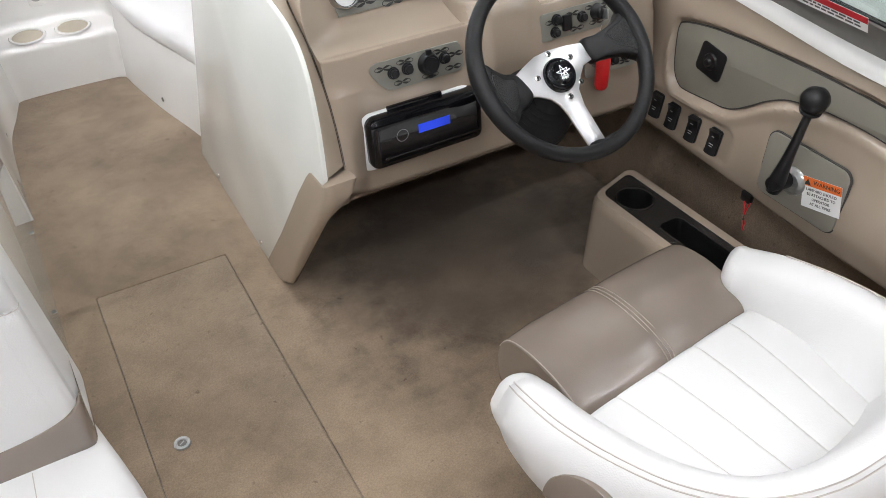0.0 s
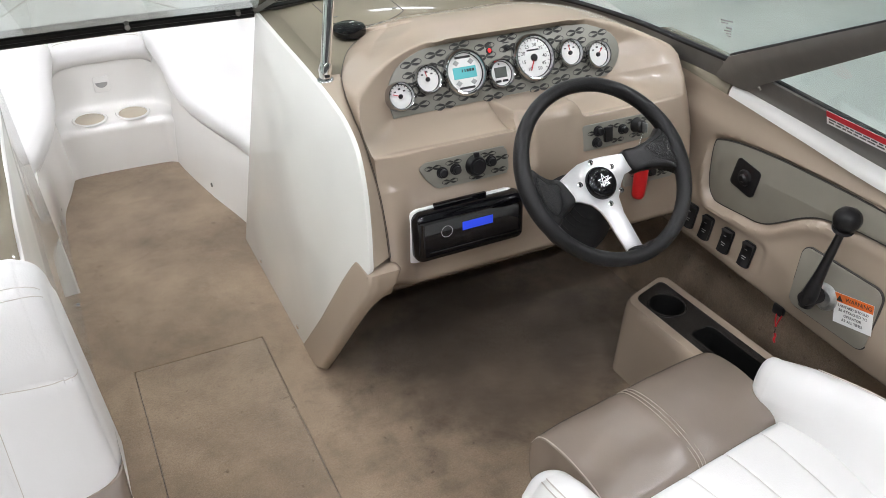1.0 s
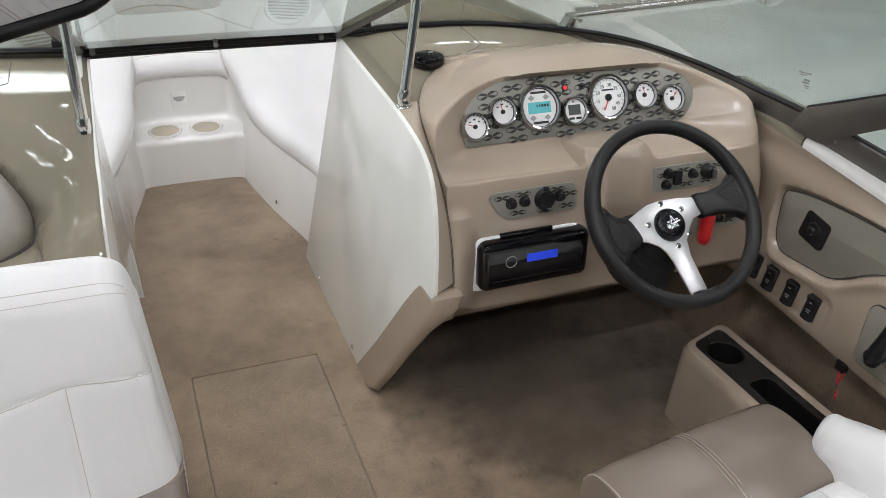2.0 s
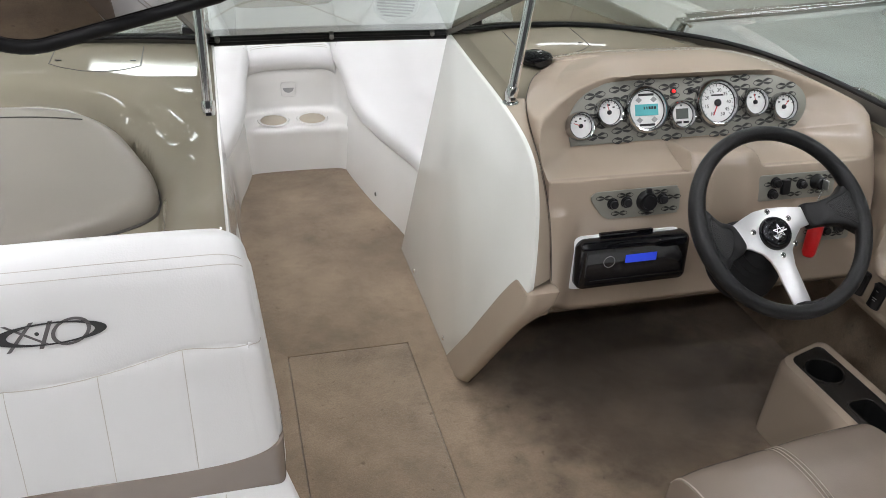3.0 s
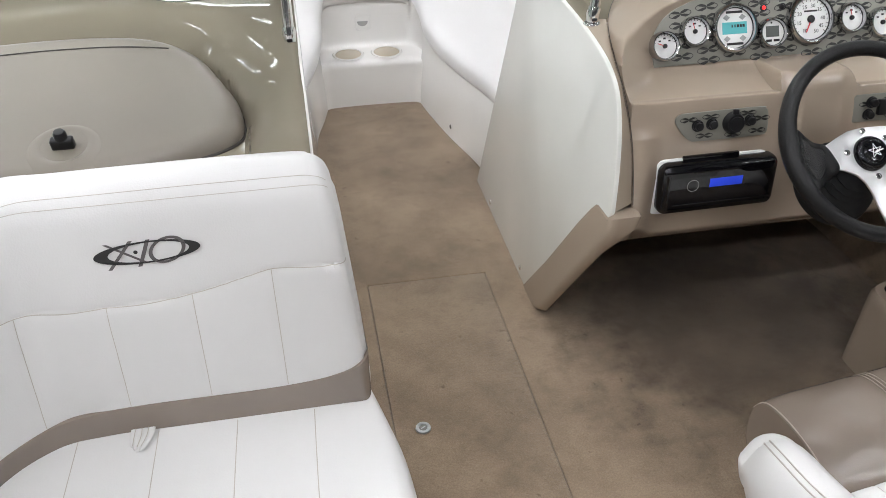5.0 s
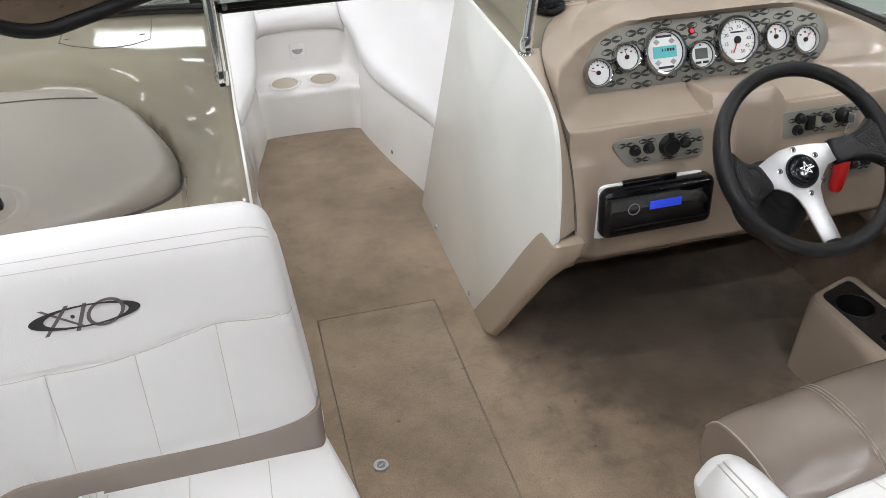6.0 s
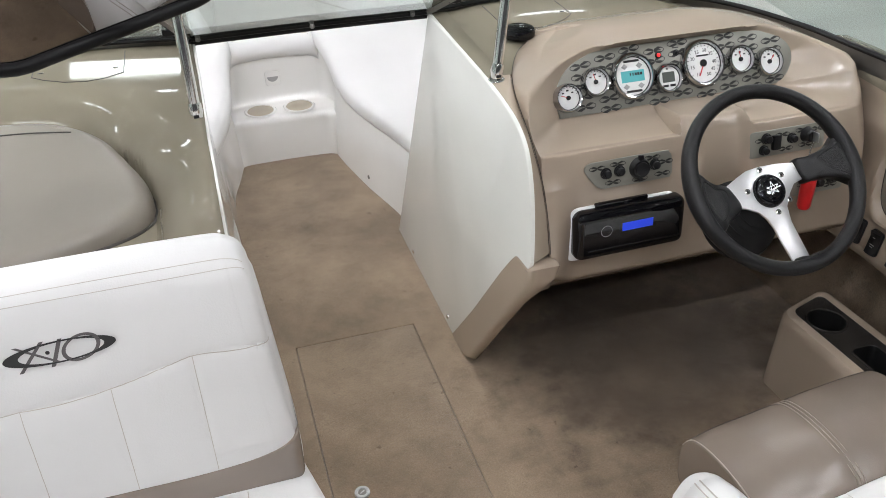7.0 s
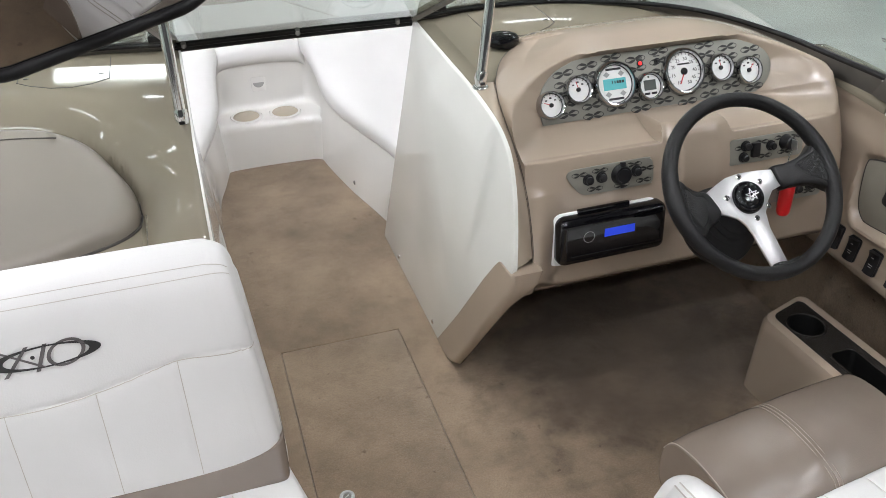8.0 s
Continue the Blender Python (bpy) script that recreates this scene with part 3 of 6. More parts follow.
def build_console():
    con = thing("helm_console", "matte tan moulded helm console with a hooded gauge bay", "console")
    us = np.concatenate([np.linspace(-0.313, -0.13, 54), np.linspace(-0.127, 0.165, 150), np.linspace(0.168, 0.262, 40)])
    left = console_height(np.full(us.shape, 0.9), us)[1]
    rows = []
    for u, x0 in zip(us, left):
        xs = np.linspace(x0, 1.222, 300)
        hs = console_height(xs, np.full(xs.shape, u))[0]
        rows.append([on_board(x, u, n) for x, n in zip(xs, hs)])
    body = bmesh.new()
    grid(body, rows)
    part("moulding", body, PLASTIC_TAN, con)
    # flush bolster that trims the lower edge beside the walkway
    inner = [(-0.079, 0.002), (-0.225, 0.180), (-0.376, 0.378), (-0.428, 0.441), (-0.448, 0.462), (-0.470, 0.472), (-0.511, 0.480)]
    outer = [(-0.526, 0.476), (-0.527, 0.446), (-0.512, 0.414), (-0.470, 0.360), (-0.390, 0.254), (-0.303, 0.136), (-0.222, 0.026), (-0.188, 0.003), (-0.13, 0.001)]
    outline = inner + outer
    bm = bmesh.new()
    f = bm.faces.new([bm.verts.new((wall_x(z) - 0.0015, y, z)) for y, z in outline])
    r = bmesh.ops.extrude_face_region(bm, geom=[f])
    far = [v for v in r["geom"] if isinstance(v, bmesh.types.BMVert)]
    for v in far:
        k = max(0.0, min(1.0, (v.co.z - 0.40) / 0.06))
        v.co.x += 0.031 + 0.035 * k * k * (3 - 2 * k)
    bmesh.ops.recalc_face_normals(bm, faces=bm.faces)
    near = [e for e in bm.edges if max(v.co.z for v in e.verts) > 0.01 and (all(v in far for v in e.verts) or all(v not in far for v in e.verts)) and not all(any(abs(v.co.y - y) < 1e-4 and abs(v.co.z - z) < 1e-4 for y, z in inner[:-1]) for v in e.verts)]
    bmesh.ops.bevel(bm, geom=near, offset=0.017, segments=8, profile=0.5, affect="EDGES")
    part("bolster", bm, PLASTIC_TAN, con, "smooth tan trim bolster down to the carpet")
    gap = [Vector(p) + Vector((0.0, -0.0015, 0.0015)) for p in (*POD_SEAM, (0.467, -0.487, 0.53), (0.467, -0.499, 0.485))]
    # unseen black sheet, added so the underside throws back less light
    part("underside", moved(box((0.72, 0.38, 0.004), 0.001, 1, (0.0, 0.19, 0.0)), Matrix.Translation((0.835, -0.41, 0.3775)) @ Matrix.Rotation(math.radians(11.4), 4, "X")), SHADE_BLACK, con, "black sheet added under the console to deepen its shade")
    part("edge_gap", sweep(gap, 0.0006, 6, n_path=70), SEAM_DARK, con, "dark gap beside the gelcoat edge")
    return con


GAUGE_N = BOARD_N


def motif(bm, m, s):
    """One printed mark: a bold cross of leaves between two outlined flat loops, joined at its heart."""
    def flat(x, y, z):
        return bm.verts.new(m @ Vector((s * x, s * y, 0.0004 + (z if x or y else 0.0))))

    turns = [2 * math.pi * i / 20 for i in range(21)]
    for side in (-1, 1):
        rows = [[flat(side * (0.29 - (0.29 - e) * math.cos(a)) if i % 20 or e else 0.0, (0.145 - e) * math.sin(a) if i % 20 else 0.0, 0.0) for i, a in enumerate(turns)] for e in (0.0, 0.034)]
        for i in range(20):
            bm.faces.new((rows[0][i], rows[0][i + 1], rows[1][i + 1], rows[1][i]))
        for up in (-1, 1):
            leaf = [(0.0, 0.0), (0.18, 0.016), (0.38, 0.070), (0.46, 0.130), (0.26, 0.178), (0.04, 0.095)]
            leaf = leaf if side * up > 0 else leaf[::-1]
            bm.faces.new([flat(side * x, up * y, 0.0002) for x, y in leaf])
    bmesh.ops.remove_doubles(bm, verts=bm.verts, dist=1e-6)


def build_gauge_panel():
    pan = thing("instrument_board", "grey printed instrument board with dark repeated marks", "instrument board")
    base = facing(on_board(0.82, 0.080), GAUGE_N)
    prof = [(p.x, p.y) for p in spline([(x, u, 0) for x, u in (*BOARD_EDGE[:-1],)], 60)] + [BOARD_EDGE[-1]]
    part("plate", moved(slab([(x - 0.82, u - 0.080) for x, u in prof], 0.004, 0.0006), base @ pose(0, 0, 0.003)), PLATE_GREY, pan)
    rnd = random.Random(4)

    def inside(x, u):
        """Whether a place lies on the plate."""
        return edge_distance(np.array([x]), np.array([u]), prof)[0] == 0.0

    one = bmesh.new()
    motif(one, Matrix.Identity(4), 0.040)
    first = None
    for j in range(7):
        for i in range(11):
            x, u = 0.555 + i * 0.0540, 0.026 + j * 0.0200 + (i % 2) * 0.0100
            if inside(x, u) and all(inside(x + dx, u) for dx in (-0.012, 0.012)):
                if first is None:
                    first = part("printed_mark", one, MOTIF, pan, smooth=False)
                    mark = first
                else:
                    mark = new("printed_mark", first.data)
                    mark.parent = pan
                mark.matrix_basis = base @ pose(x - 0.82, u - 0.080, 0.0032, 0, 0, 6 + rnd.uniform(-3, 3))
    for x, m, lab in ((0.780, RED_GLOW, "lit red warning light"), (0.820, BLACK, "unlit dark warning light")):
        at = facing(on_board(x, 0.1165, 0.003), GAUGE_N)
        lamp = part("indicator", moved(turned([(0, 0.005), (0.003, 0.0045), (0.0042, 0.002), (0.0048, 0.0)], 16), at), m, pan, lab)
        part("indicator_ring", moved(turned([(0.0042, 0.0022), (0.0064, 0.002), (0.0070, 0.0)], 16), at), BLACK, lamp)
        part("indicator_word", box((0.014, 0.0022, 0.0002), at=at @ pose(0, 0.0105, 0.0002)), INK, lamp, smooth=False)


def gauge(x, u, r, kind, needle=0.0):
    g = thing("gauge", {"speed": "large white-faced speedometer with a chrome bezel", "display": "large white gauge with a teal screen and chrome bezel", "clock": "small white gauge with a grey screen and chrome bezel"}.get(kind, "small round white gauge with red needle and chrome bezel"), "gauge", "gauges on the dash", facing(on_board(x, u, 0.003), GAUGE_N))
    part("bezel", turned([(r * 0.850, 0.004), (r * 0.860, 0.013), (r * 0.89, 0.0165), (r * 0.95, 0.0170), (r * 1.01, 0.0135), (r * 1.05, 0.005), (r * 1.05, -0.002)], 44), BEZEL, g, "chrome bezel")
    part("dial", turned([(0, 0.0075), (r * 0.835, 0.0075), (r * 0.86, 0.0070)], 44), DIAL, g, "white dial")
    # black ring paints the shadow gap between dial and bezel
    part("dial_gap_shade", moved(ring(r * 0.85, r * 0.018 + 0.0004, 44, 6), pose(0, 0, 0.0078)), BLACK, g)
    ink = bmesh.new()
    top = 0.0079
    if kind in ("small", "speed"):
        span = (-130, 130) if kind == "speed" else (-70, 70)
        n = 21 if kind == "speed" else 9
        for i in range(n):
            a = radians(90 - (span[0] + (span[1] - span[0]) * i / (n - 1)))
            big = i % 2 == 0
            box((r * (0.11 if big else 0.06), r * (0.022 if kind == "speed" else 0.045), 0.0003), at=pose(r * 0.76 * math.cos(a), r * 0.76 * math.sin(a), top, 0, 0, math.degrees(a)), bm=ink)
    if kind == "speed":
        for word, a in (("10", -150), ("15", -105), ("20", -66), ("25", -28), ("30", 12), ("35", 48), ("40", 88), ("45", 122), ("50", 155)):
            a = radians(90 - a)
            lettering(word, r * 0.22, ink, pose(r * 0.55 * math.cos(a), r * 0.55 * math.sin(a), top))
        box((r * 0.6, r * 0.07, 0.0003), at=pose(0, r * 0.33, top), bm=ink)
    if kind == "small":
        for a, l in ((-45, 0.16), (45, 0.16)):
            t = radians(90 - a)
            box((r * l, r * 0.10, 0.0003), at=pose(r * 0.5 * math.cos(t), r * 0.5 * math.sin(t), top), bm=ink)
        box((r * 0.18, r * 0.12, 0.0003), at=pose(0, r * 0.52, top), bm=ink)
    if kind == "display":
        box((r * 0.75, r * 0.10, 0.0003), at=pose(0, r * 0.66, top), bm=ink)
        box((r * 0.75, r * 0.10, 0.0003), at=pose(0, -r * 0.66, top), bm=ink)
        for sx, sy in ((-1, 1), (1, 1), (-1, -1), (1, -1)):
            part("key", moved(slab([(0.16 * r, 0), (0, 0.13 * r), (-0.16 * r, 0), (0, -0.13 * r)], 0.001, 0.0003), pose(sx * r * 0.36, sy * r * 0.44, top + 0.0008)), GREY_PLASTIC, g, "grey diamond key")
        scr = part("screen", box((r * 1.12, r * 0.5, 0.0012), 0.0003, 1, (0, 0.0, top)), TEAL_GLOW, g, "lit teal screen")
        seg = bmesh.new()
        for i, w in enumerate((0.05, 0.05, 0.1, 0.1, 0.1)):
            box((r * w, r * 0.12, 0.0003), at=(r * (-0.12 + i * 0.13), r * 0.08, top + 0.0008), bm=seg)
        part("digits", seg, INK, scr)
    if kind == "clock":
        part("screen", box((r * 0.95, r * 0.72, 0.0012), 0.0003, 1, (0, r * 0.08, top)), LCD, g, "grey screen")
        for sx in (-1, 1):
            part("key", box((r * 0.42, r * 0.16, 0.0016), 0.0004, 1, (sx * r * 0.28, -r * 0.52, top)), BLACK, g)
        box((r * 0.12, r * 0.12, 0.0003), at=(-r * 0.06, r * 0.66, top), bm=ink)
    tagged(part("printing", ink, INK, g, smooth=False), kind="stuff")
    if kind in ("small", "speed"):
        a = 90 - needle
        part("needle", box((r * 0.66, r * 0.05, 0.0008), 0.0002, 1, pose(0, 0, 0.0105, 0, 0, a) @ pose(r * 0.26, 0, 0)), RED_INK, g, "red needle")
        part("needle_cap", turned([(0, 0.0125), (r * 0.13, 0.012), (r * 0.16, 0.0105), (r * 0.16, 0.0076)], 20), BLACK, g)
    return g


def build_gauges():
    gauge(0.572, 0.058, 0.0275, "small", -70)
    gauge(0.634, 0.081, 0.0280, "small", -15)
    gauge(0.715, 0.082, 0.0450, "display")
    gauge(0.793, 0.068, 0.0285, "clock")
    gauge(0.874, 0.088, 0.0465, "speed", -155)
    gauge(0.961, 0.085, 0.0285, "small", -10)
    gauge(1.028, 0.072, 0.0290, "small", 40)


def switch_plate(name, label, place, normal, outline, marks):
    p = thing(name, label, "switch panel", "", facing(place, normal))
    part("plate", slab(outline, 0.003, 0.0008), PLATE_GREY, p)
    first = None
    for x, y in marks:
        if first is None:
            one = bmesh.new()
            motif(one, Matrix.Identity(4), 0.029)
            first = part("printed_mark", one, MOTIF, p, smooth=False)
            mark = first
        else:
            mark = new("printed_mark", first.data)
            mark.parent = p
        mark.matrix_basis = pose(x, y, 0.0)
    return p


def spline_loop(points, n=64):
    """A smooth closed outline through points."""
    ext = [points[-2], points[-1], *points, points[0], points[1], points[2]]
    whole = spline([(x, y, 0) for x, y in ext], n * (len(ext) - 1) // len(points) + 1)
    step = (len(whole) - 1) / (len(ext) - 1)
    return [(p.x, p.y) for p in whole[round(2 * step):round((2 + len(points)) * step)]]


def knob_button(parent, x, y, r, h=0.010, label=""):
    b = part("button", moved(turned([(0, h), (r * 0.6, h), (r * 0.78, h * 0.9), (r * 0.8, h * 0.4), (r, h * 0.35), (r, 0)], 20), pose(x, y, 0)), BLACK, parent, label)
    part("nut", moved(turned([(r * 0.75, 0.0022), (r * 1.15, 0.0022), (r * 1.2, 0.0)], 20), pose(x, y, 0.0005)), BLACK, b)
    return b


def build_switch_panels():
    n = (0, -0.985, 0.17)
    s = switch_plate("socket_panel", "grey printed plate with black buttons and a capped socket", (0.645, -0.4515, 0.610), n,
                     spline_loop([(-0.094, 0.016), (-0.084, 0.025), (-0.06, 0.0265), (0.070, 0.0275), (0.084, 0.024), (0.090, 0.014), (0.092, -0.014), (0.088, -0.024), (0.076, -0.0275), (-0.040, -0.0285), (-0.062, -0.026), (-0.076, -0.014), (-0.088, 0.002)]),
                     ((-0.068, 0.014), (-0.025, 0.017), (0.048, 0.018), (0.076, 0.006), (0.070, -0.017), (0.022, -0.020), (-0.035, -0.018)))
    knob_button(s, -0.050, 0.002, 0.0095, 0.013)
    knob_button(s, -0.022, 0.003, 0.0095, 0.013)
    knob_button(s, 0.053, 0.004, 0.0095, 0.013)
    c = part("socket", moved(turned([(0, 0.015), (0.013, 0.0148), (0.0135, 0.0125), (0.017, 0.0125), (0.0185, 0.010), (0.0195, 0.004), (0.021, 0.0)], 28), pose(0.020, 0.0025, 0)), BLACK, s, "round black capped power socket")
    part("cap_tab", box((0.011, 0.010, 0.007), 0.002, 2, (0.019, 0.0245, 0.009)), BLACK, c)
    part("cap_tab", box((0.009, 0.007, 0.005), 0.002, 2, (0.020, -0.020, 0.007)), BLACK, c)
    r = switch_plate("ignition_panel", "grey printed plate with key switch and rocker switch", (0.995, -0.4505, 0.6155), n,
                     rounded(0.178, 0.053, 0.010, 4), ((-0.058, 0.008), (-0.012, 0.014), (0.035, 0.017), (0.070, 0.015), (-0.002, -0.016), (0.045, -0.014)))
    knob_button(r, -0.050, 0.011, 0.0095, 0.014)
    knob_button(r, -0.054, -0.012, 0.009, 0.014)
    part("rocker", box((0.018, 0.030, 0.010), 0.002, 2, (-0.028, 0.001, 0.004)), BLACK, r, "black rocker switch")
    knob_button(r, 0.010, 0.004, 0.009, 0.014)
    key = part("key_switch", moved(turned([(0, 0.020), (0.010, 0.020), (0.013, 0.017), (0.014, 0.004), (0.016, 0.0)], 24), pose(0.046, 0.006, 0)), BLACK, r, "round black ignition key switch")
    part("key", box((0.003, 0.020, 0.020), 0.001, 1, pose(0.046, 0.006, 0.026)), ZINC, key, "steel key")
    l = switch_plate("lower_switch_panel", "small grey printed plate with two black buttons", (1.080, -0.462, 0.512), (0, -0.985, 0.22), rounded(0.13, 0.045, 0.007, 3), ((0.0, 0.012), (0.035, -0.01), (-0.03, 0.0)))
    knob_button(l, 0.005, 0.0, 0.010, 0.014)
    knob_button(l, 0.036, 0.003, 0.009, 0.014)


def build_stereo():
    m = facing((0.640, -0.4545, 0.495), (0, -1.0, 0.06), spin=0.5)
    s = thing("stereo_cover", "gloss black marine stereo cover in a white frame, blue display lit", "car stereo", at=m)
    part("frame", moved(slab(rounded(0.258, 0.115, 0.034, 8), 0.020, 0.005), pose(-0.008, -0.002, 0.009)), WHITE_PLASTIC, s, "white plastic frame")
    lid = box((0.236, 0.103, 0.045), 0.018, 6, (0.004, 0.000, 0.012))
    part("lid", lid, GLOSS_BLACK, s, "gloss black hinged lid")
    part("display", box((0.066, 0.0175, 0.001), 0.0003, 1, (0.014, 0.0125, 0.0348)), BLUE_GLOW, s, "lit blue display")
    part("dial_ring", moved(ring(0.0115, 0.0004, 28, 6), pose(-0.052, 0.010, 0.0346)), GREY_PLASTIC, s)
    part("rib", box((0.20, 0.004, 0.003), 0.001, 2, (0.01, -0.028, 0.0345)), GLOSS_BLACK, s)
    part("top_strip", box((0.112, 0.012, 0.008), 0.002, 2, (-0.010, 0.0535, 0.0075)), GLOSS_BLACK, s)
    part("spacer", box((0.22, 0.09, 0.03), 0.004, 2, (0, 0, -0.016)), BLACK, s)


WHEEL_N = (0.0, -0.719, 0.695)


def build_wheel():
    m = facing((0.820, -0.642, 0.6555), WHEEL_N)
    w = thing("steering_wheel", "black leather steering wheel with three brushed alloy spokes", "steering wheel", at=m)
    # rim swells slightly at the grips
    rows, n = [], 96
    bm = bmesh.new()
    for i in range(n):
        a = 2 * math.pi * i / n
        deg = (math.degrees(a) + 180) % 360 - 180
        grip = sum(math.exp(-((((deg - c + 180) % 360) - 180) / 24) ** 2) for c in (8, 182))
        t = 0.0130 + 0.0024 * grip
        R = 0.1615 - 0.0012 * grip
        rows.append([bm.verts.new(((R + t * math.cos(b)) * math.cos(a), (R + t * math.cos(b)) * math.sin(a), 1.05 * t * math.sin(b))) for b in (2 * math.pi * k / 18 for k in range(18))])
    for i in range(n):
        for k in range(18):
            bm.faces.new((rows[i][k], rows[(i + 1) % n][k], rows[(i + 1) % n][(k + 1) % 18], rows[i][(k + 1) % 18]))
    part("rim", bm, LEATHER, w, "grained black leather rim")
    ox, oy, dz = 0.008, 0.002, -0.032
    plate = [(-0.084, 0.004), (-0.058, 0.017), (-0.037, 0.026), (-0.010, 0.030), (0.025, 0.030), (0.060, 0.027), (0.071, -0.006), (0.050, -0.012), (0.036, -0.028), (0.023, -0.050), (0.022, -0.078), (0.037, -0.150), (0.003, -0.155), (-0.011, -0.105), (-0.016, -0.084), (-0.024, -0.066), (-0.036, -0.052), (-0.056, -0.042), (-0.071, -0.038)]
    part("spokes", moved(slab(plate, 0.004, 0.0012), pose(ox, oy, dz)), ALLOY, w, "brushed silver spoke plate")
    pads = (
        ([(-0.156, 0.030), (-0.135, 0.020), (-0.112, 0.012), (-0.086, 0.006), (-0.072, -0.016), (-0.066, -0.038), (-0.082, -0.052), (-0.108, -0.062), (-0.134, -0.078), (-0.158, -0.050), (-0.164, -0.010)],
         [(-0.147, 0.012), (-0.120, 0.000), (-0.096, -0.002), (-0.090, -0.018), (-0.100, -0.040), (-0.120, -0.056), (-0.136, -0.058), (-0.149, -0.030)]),
        ([(0.062, 0.030), (0.090, 0.033), (0.116, 0.040), (0.140, 0.060), (0.158, 0.040), (0.162, 0.000), (0.156, -0.040), (0.140, -0.034), (0.118, -0.018), (0.092, -0.012), (0.070, -0.010)],
         [(0.100, 0.024), (0.126, 0.036), (0.141, 0.046), (0.150, 0.026), (0.151, -0.004), (0.144, -0.024), (0.128, -0.012), (0.110, 0.004)]),
        ([(-0.004, -0.145), (0.017, -0.147), (0.038, -0.142), (0.044, -0.150), (0.046, -0.158), (0.018, -0.165), (-0.014, -0.161), (-0.010, -0.153)], None))
    for pts, inset in pads:
        loop = spline_loop(pts, 72)
        cx, cy = sum(p[0] for p in loop) / len(loop), sum(p[1] for p in loop) / len(loop)

        def rise(x, y):
            """The pads climb from the spokes to the rim."""
            return dz + 0.030 * float(ease(math.hypot(x + ox, y + oy), 0.085, 0.150))

        body = bmesh.new()
        vs = grid(body, [[(cx + (x - cx) * k, cy + (y - cy) * k, rise(cx + (x - cx) * k, cy + (y - cy) * k) + q) for x, y in loop] for k, q in ((0.97, -0.016), (1.0, -0.006), (0.985, 0.0), (0.95, 0.0040), (0.88, 0.0062), (0.70, 0.0076), (0.35, 0.0084), (0.01, 0.0086))], close=True)
        body.faces.new(vs[0][::-1])
        body.faces.new(vs[-1])
        pad = part("grip_pad", moved(body, pose(ox, oy, 0)), LEATHER, w, "black leather grip pad")
        if inset:
            ring_of = spline_loop(inset, 60)
            mx, my = sum(p[0] for p in ring_of) / len(ring_of), sum(p[1] for p in ring_of) / len(ring_of)
            part("thumb_groove", sweep([(x + ox, y + oy, rise(x, y) + 0.0072) for x, y in (*ring_of, ring_of[0])], 0.0013, 6), RUBBER, pad)
            thumb = bmesh.new()
            vs = grid(thumb, [[(mx + (x - mx) * k + ox, my + (y - my) * k + oy, rise(mx + (x - mx) * k, my + (y - my) * k) + q) for x, y in ring_of] for k, q in ((0.97, 0.0070), (0.90, 0.0092), (0.6, 0.0102), (0.02, 0.0105))], close=True)
            thumb.faces.new(vs[-1])
            part("thumb_rest", thumb, PERFORATED, pad, "perforated black leather thumb rest")
    hx, hy = 0.003, -0.0150
    hub = part("hub", moved(turned([(0, 0.016), (0.016, 0.0155), (0.019, 0.012), (0.022, 0.0125), (0.027, 0.010), (0.0305, 0.004), (0.031, -0.006)], 40), pose(hx, hy, dz)), GLOSS_BLACK, w, "gloss black horn button")
    em = bmesh.new()
    tips = [Vector((0.0125 * math.cos(radians(100 + 144 * k)), 0.0125 * math.sin(radians(100 + 144 * k)), 0)) for k in range(6)]
    for p, q in zip(tips, tips[1:]):
        d = q - p
        box((d.length, 0.0010, 0.0006), at=Matrix.Translation((hx - 0.001, hy + 0.001, dz + 0.0163)) @ Matrix.Translation((p + q) / 2) @ pose(0, 0, 0, 0, 0, math.degrees(math.atan2(d.y, d.x))), bm=em)
    box((0.016, 0.0022, 0.0008), at=pose(hx + 0.006, hy + 0.001, dz + 0.0165, 0, 0, 14), bm=em)
    part("emblem", em, ALLOY, hub, "silver star emblem")
    for a in (98, 38, -32, -82, 172):
        c = radians(a)
        sx, sy = hx + 0.0425 * math.cos(c), hy + 0.0405 * math.sin(c)
        s = part("screw", moved(turned([(0.0022, 0.0010), (0.0030, 0.0026), (0.0052, 0.0018), (0.0056, -0.001)], 16), pose(sx, sy, dz)), CHROME, w, "small chrome cap screw")
        part("socket", moved(turned([(0, 0.0011), (0.0024, 0.0012), (0.0024, 0.0)], 6), pose(sx, sy, dz)), BLACK, s)
    prof = [(0.026, dz - 0.006), (0.034, dz - 0.014)]
    for k in range(6):
        r = 0.040 + 0.0055 * k
        z = dz - 0.022 - 0.012 * k
        prof += [(r, z), (r + 0.0045, z - 0.004), (r + 0.0015, z - 0.009)]
    prof += [(0.074, dz - 0.094), (0.076, dz - 0.105)]
    part("column_boot", moved(turned(prof, 44), Matrix.Translation((-0.006, -0.022, 0)) @ Matrix.Shear("XY", 4, (0.0, 0.14))), RUBBER, w, "black ribbed rubber column boot")
    # key float hung from the key switch
    f = thing("key_float", "red foam key float on a bead chain", "key float")
    part("float", moved(turned([(0, 0.046), (0.009, 0.044), (0.0140, 0.038), (0.0148, 0.0), (0.0140, -0.038), (0.011, -0.045), (0, -0.047)], 24), pose(1.044, -0.482, 0.513)), RED, f, "red float")
    for k in range(18):
        s = k / 17
        part("bead", moved(turned([(0, 0.0018), (0.0013, 0.0013), (0.0018, 0), (0.0013, -0.0013), (0, -0.0018)], 8), pose(1.042 + 0.007 * s - 0.012 * math.sin(math.pi * s), -0.482 + 0.010 * s, 0.562 + 0.062 * s)), CHROME, f)
    return w


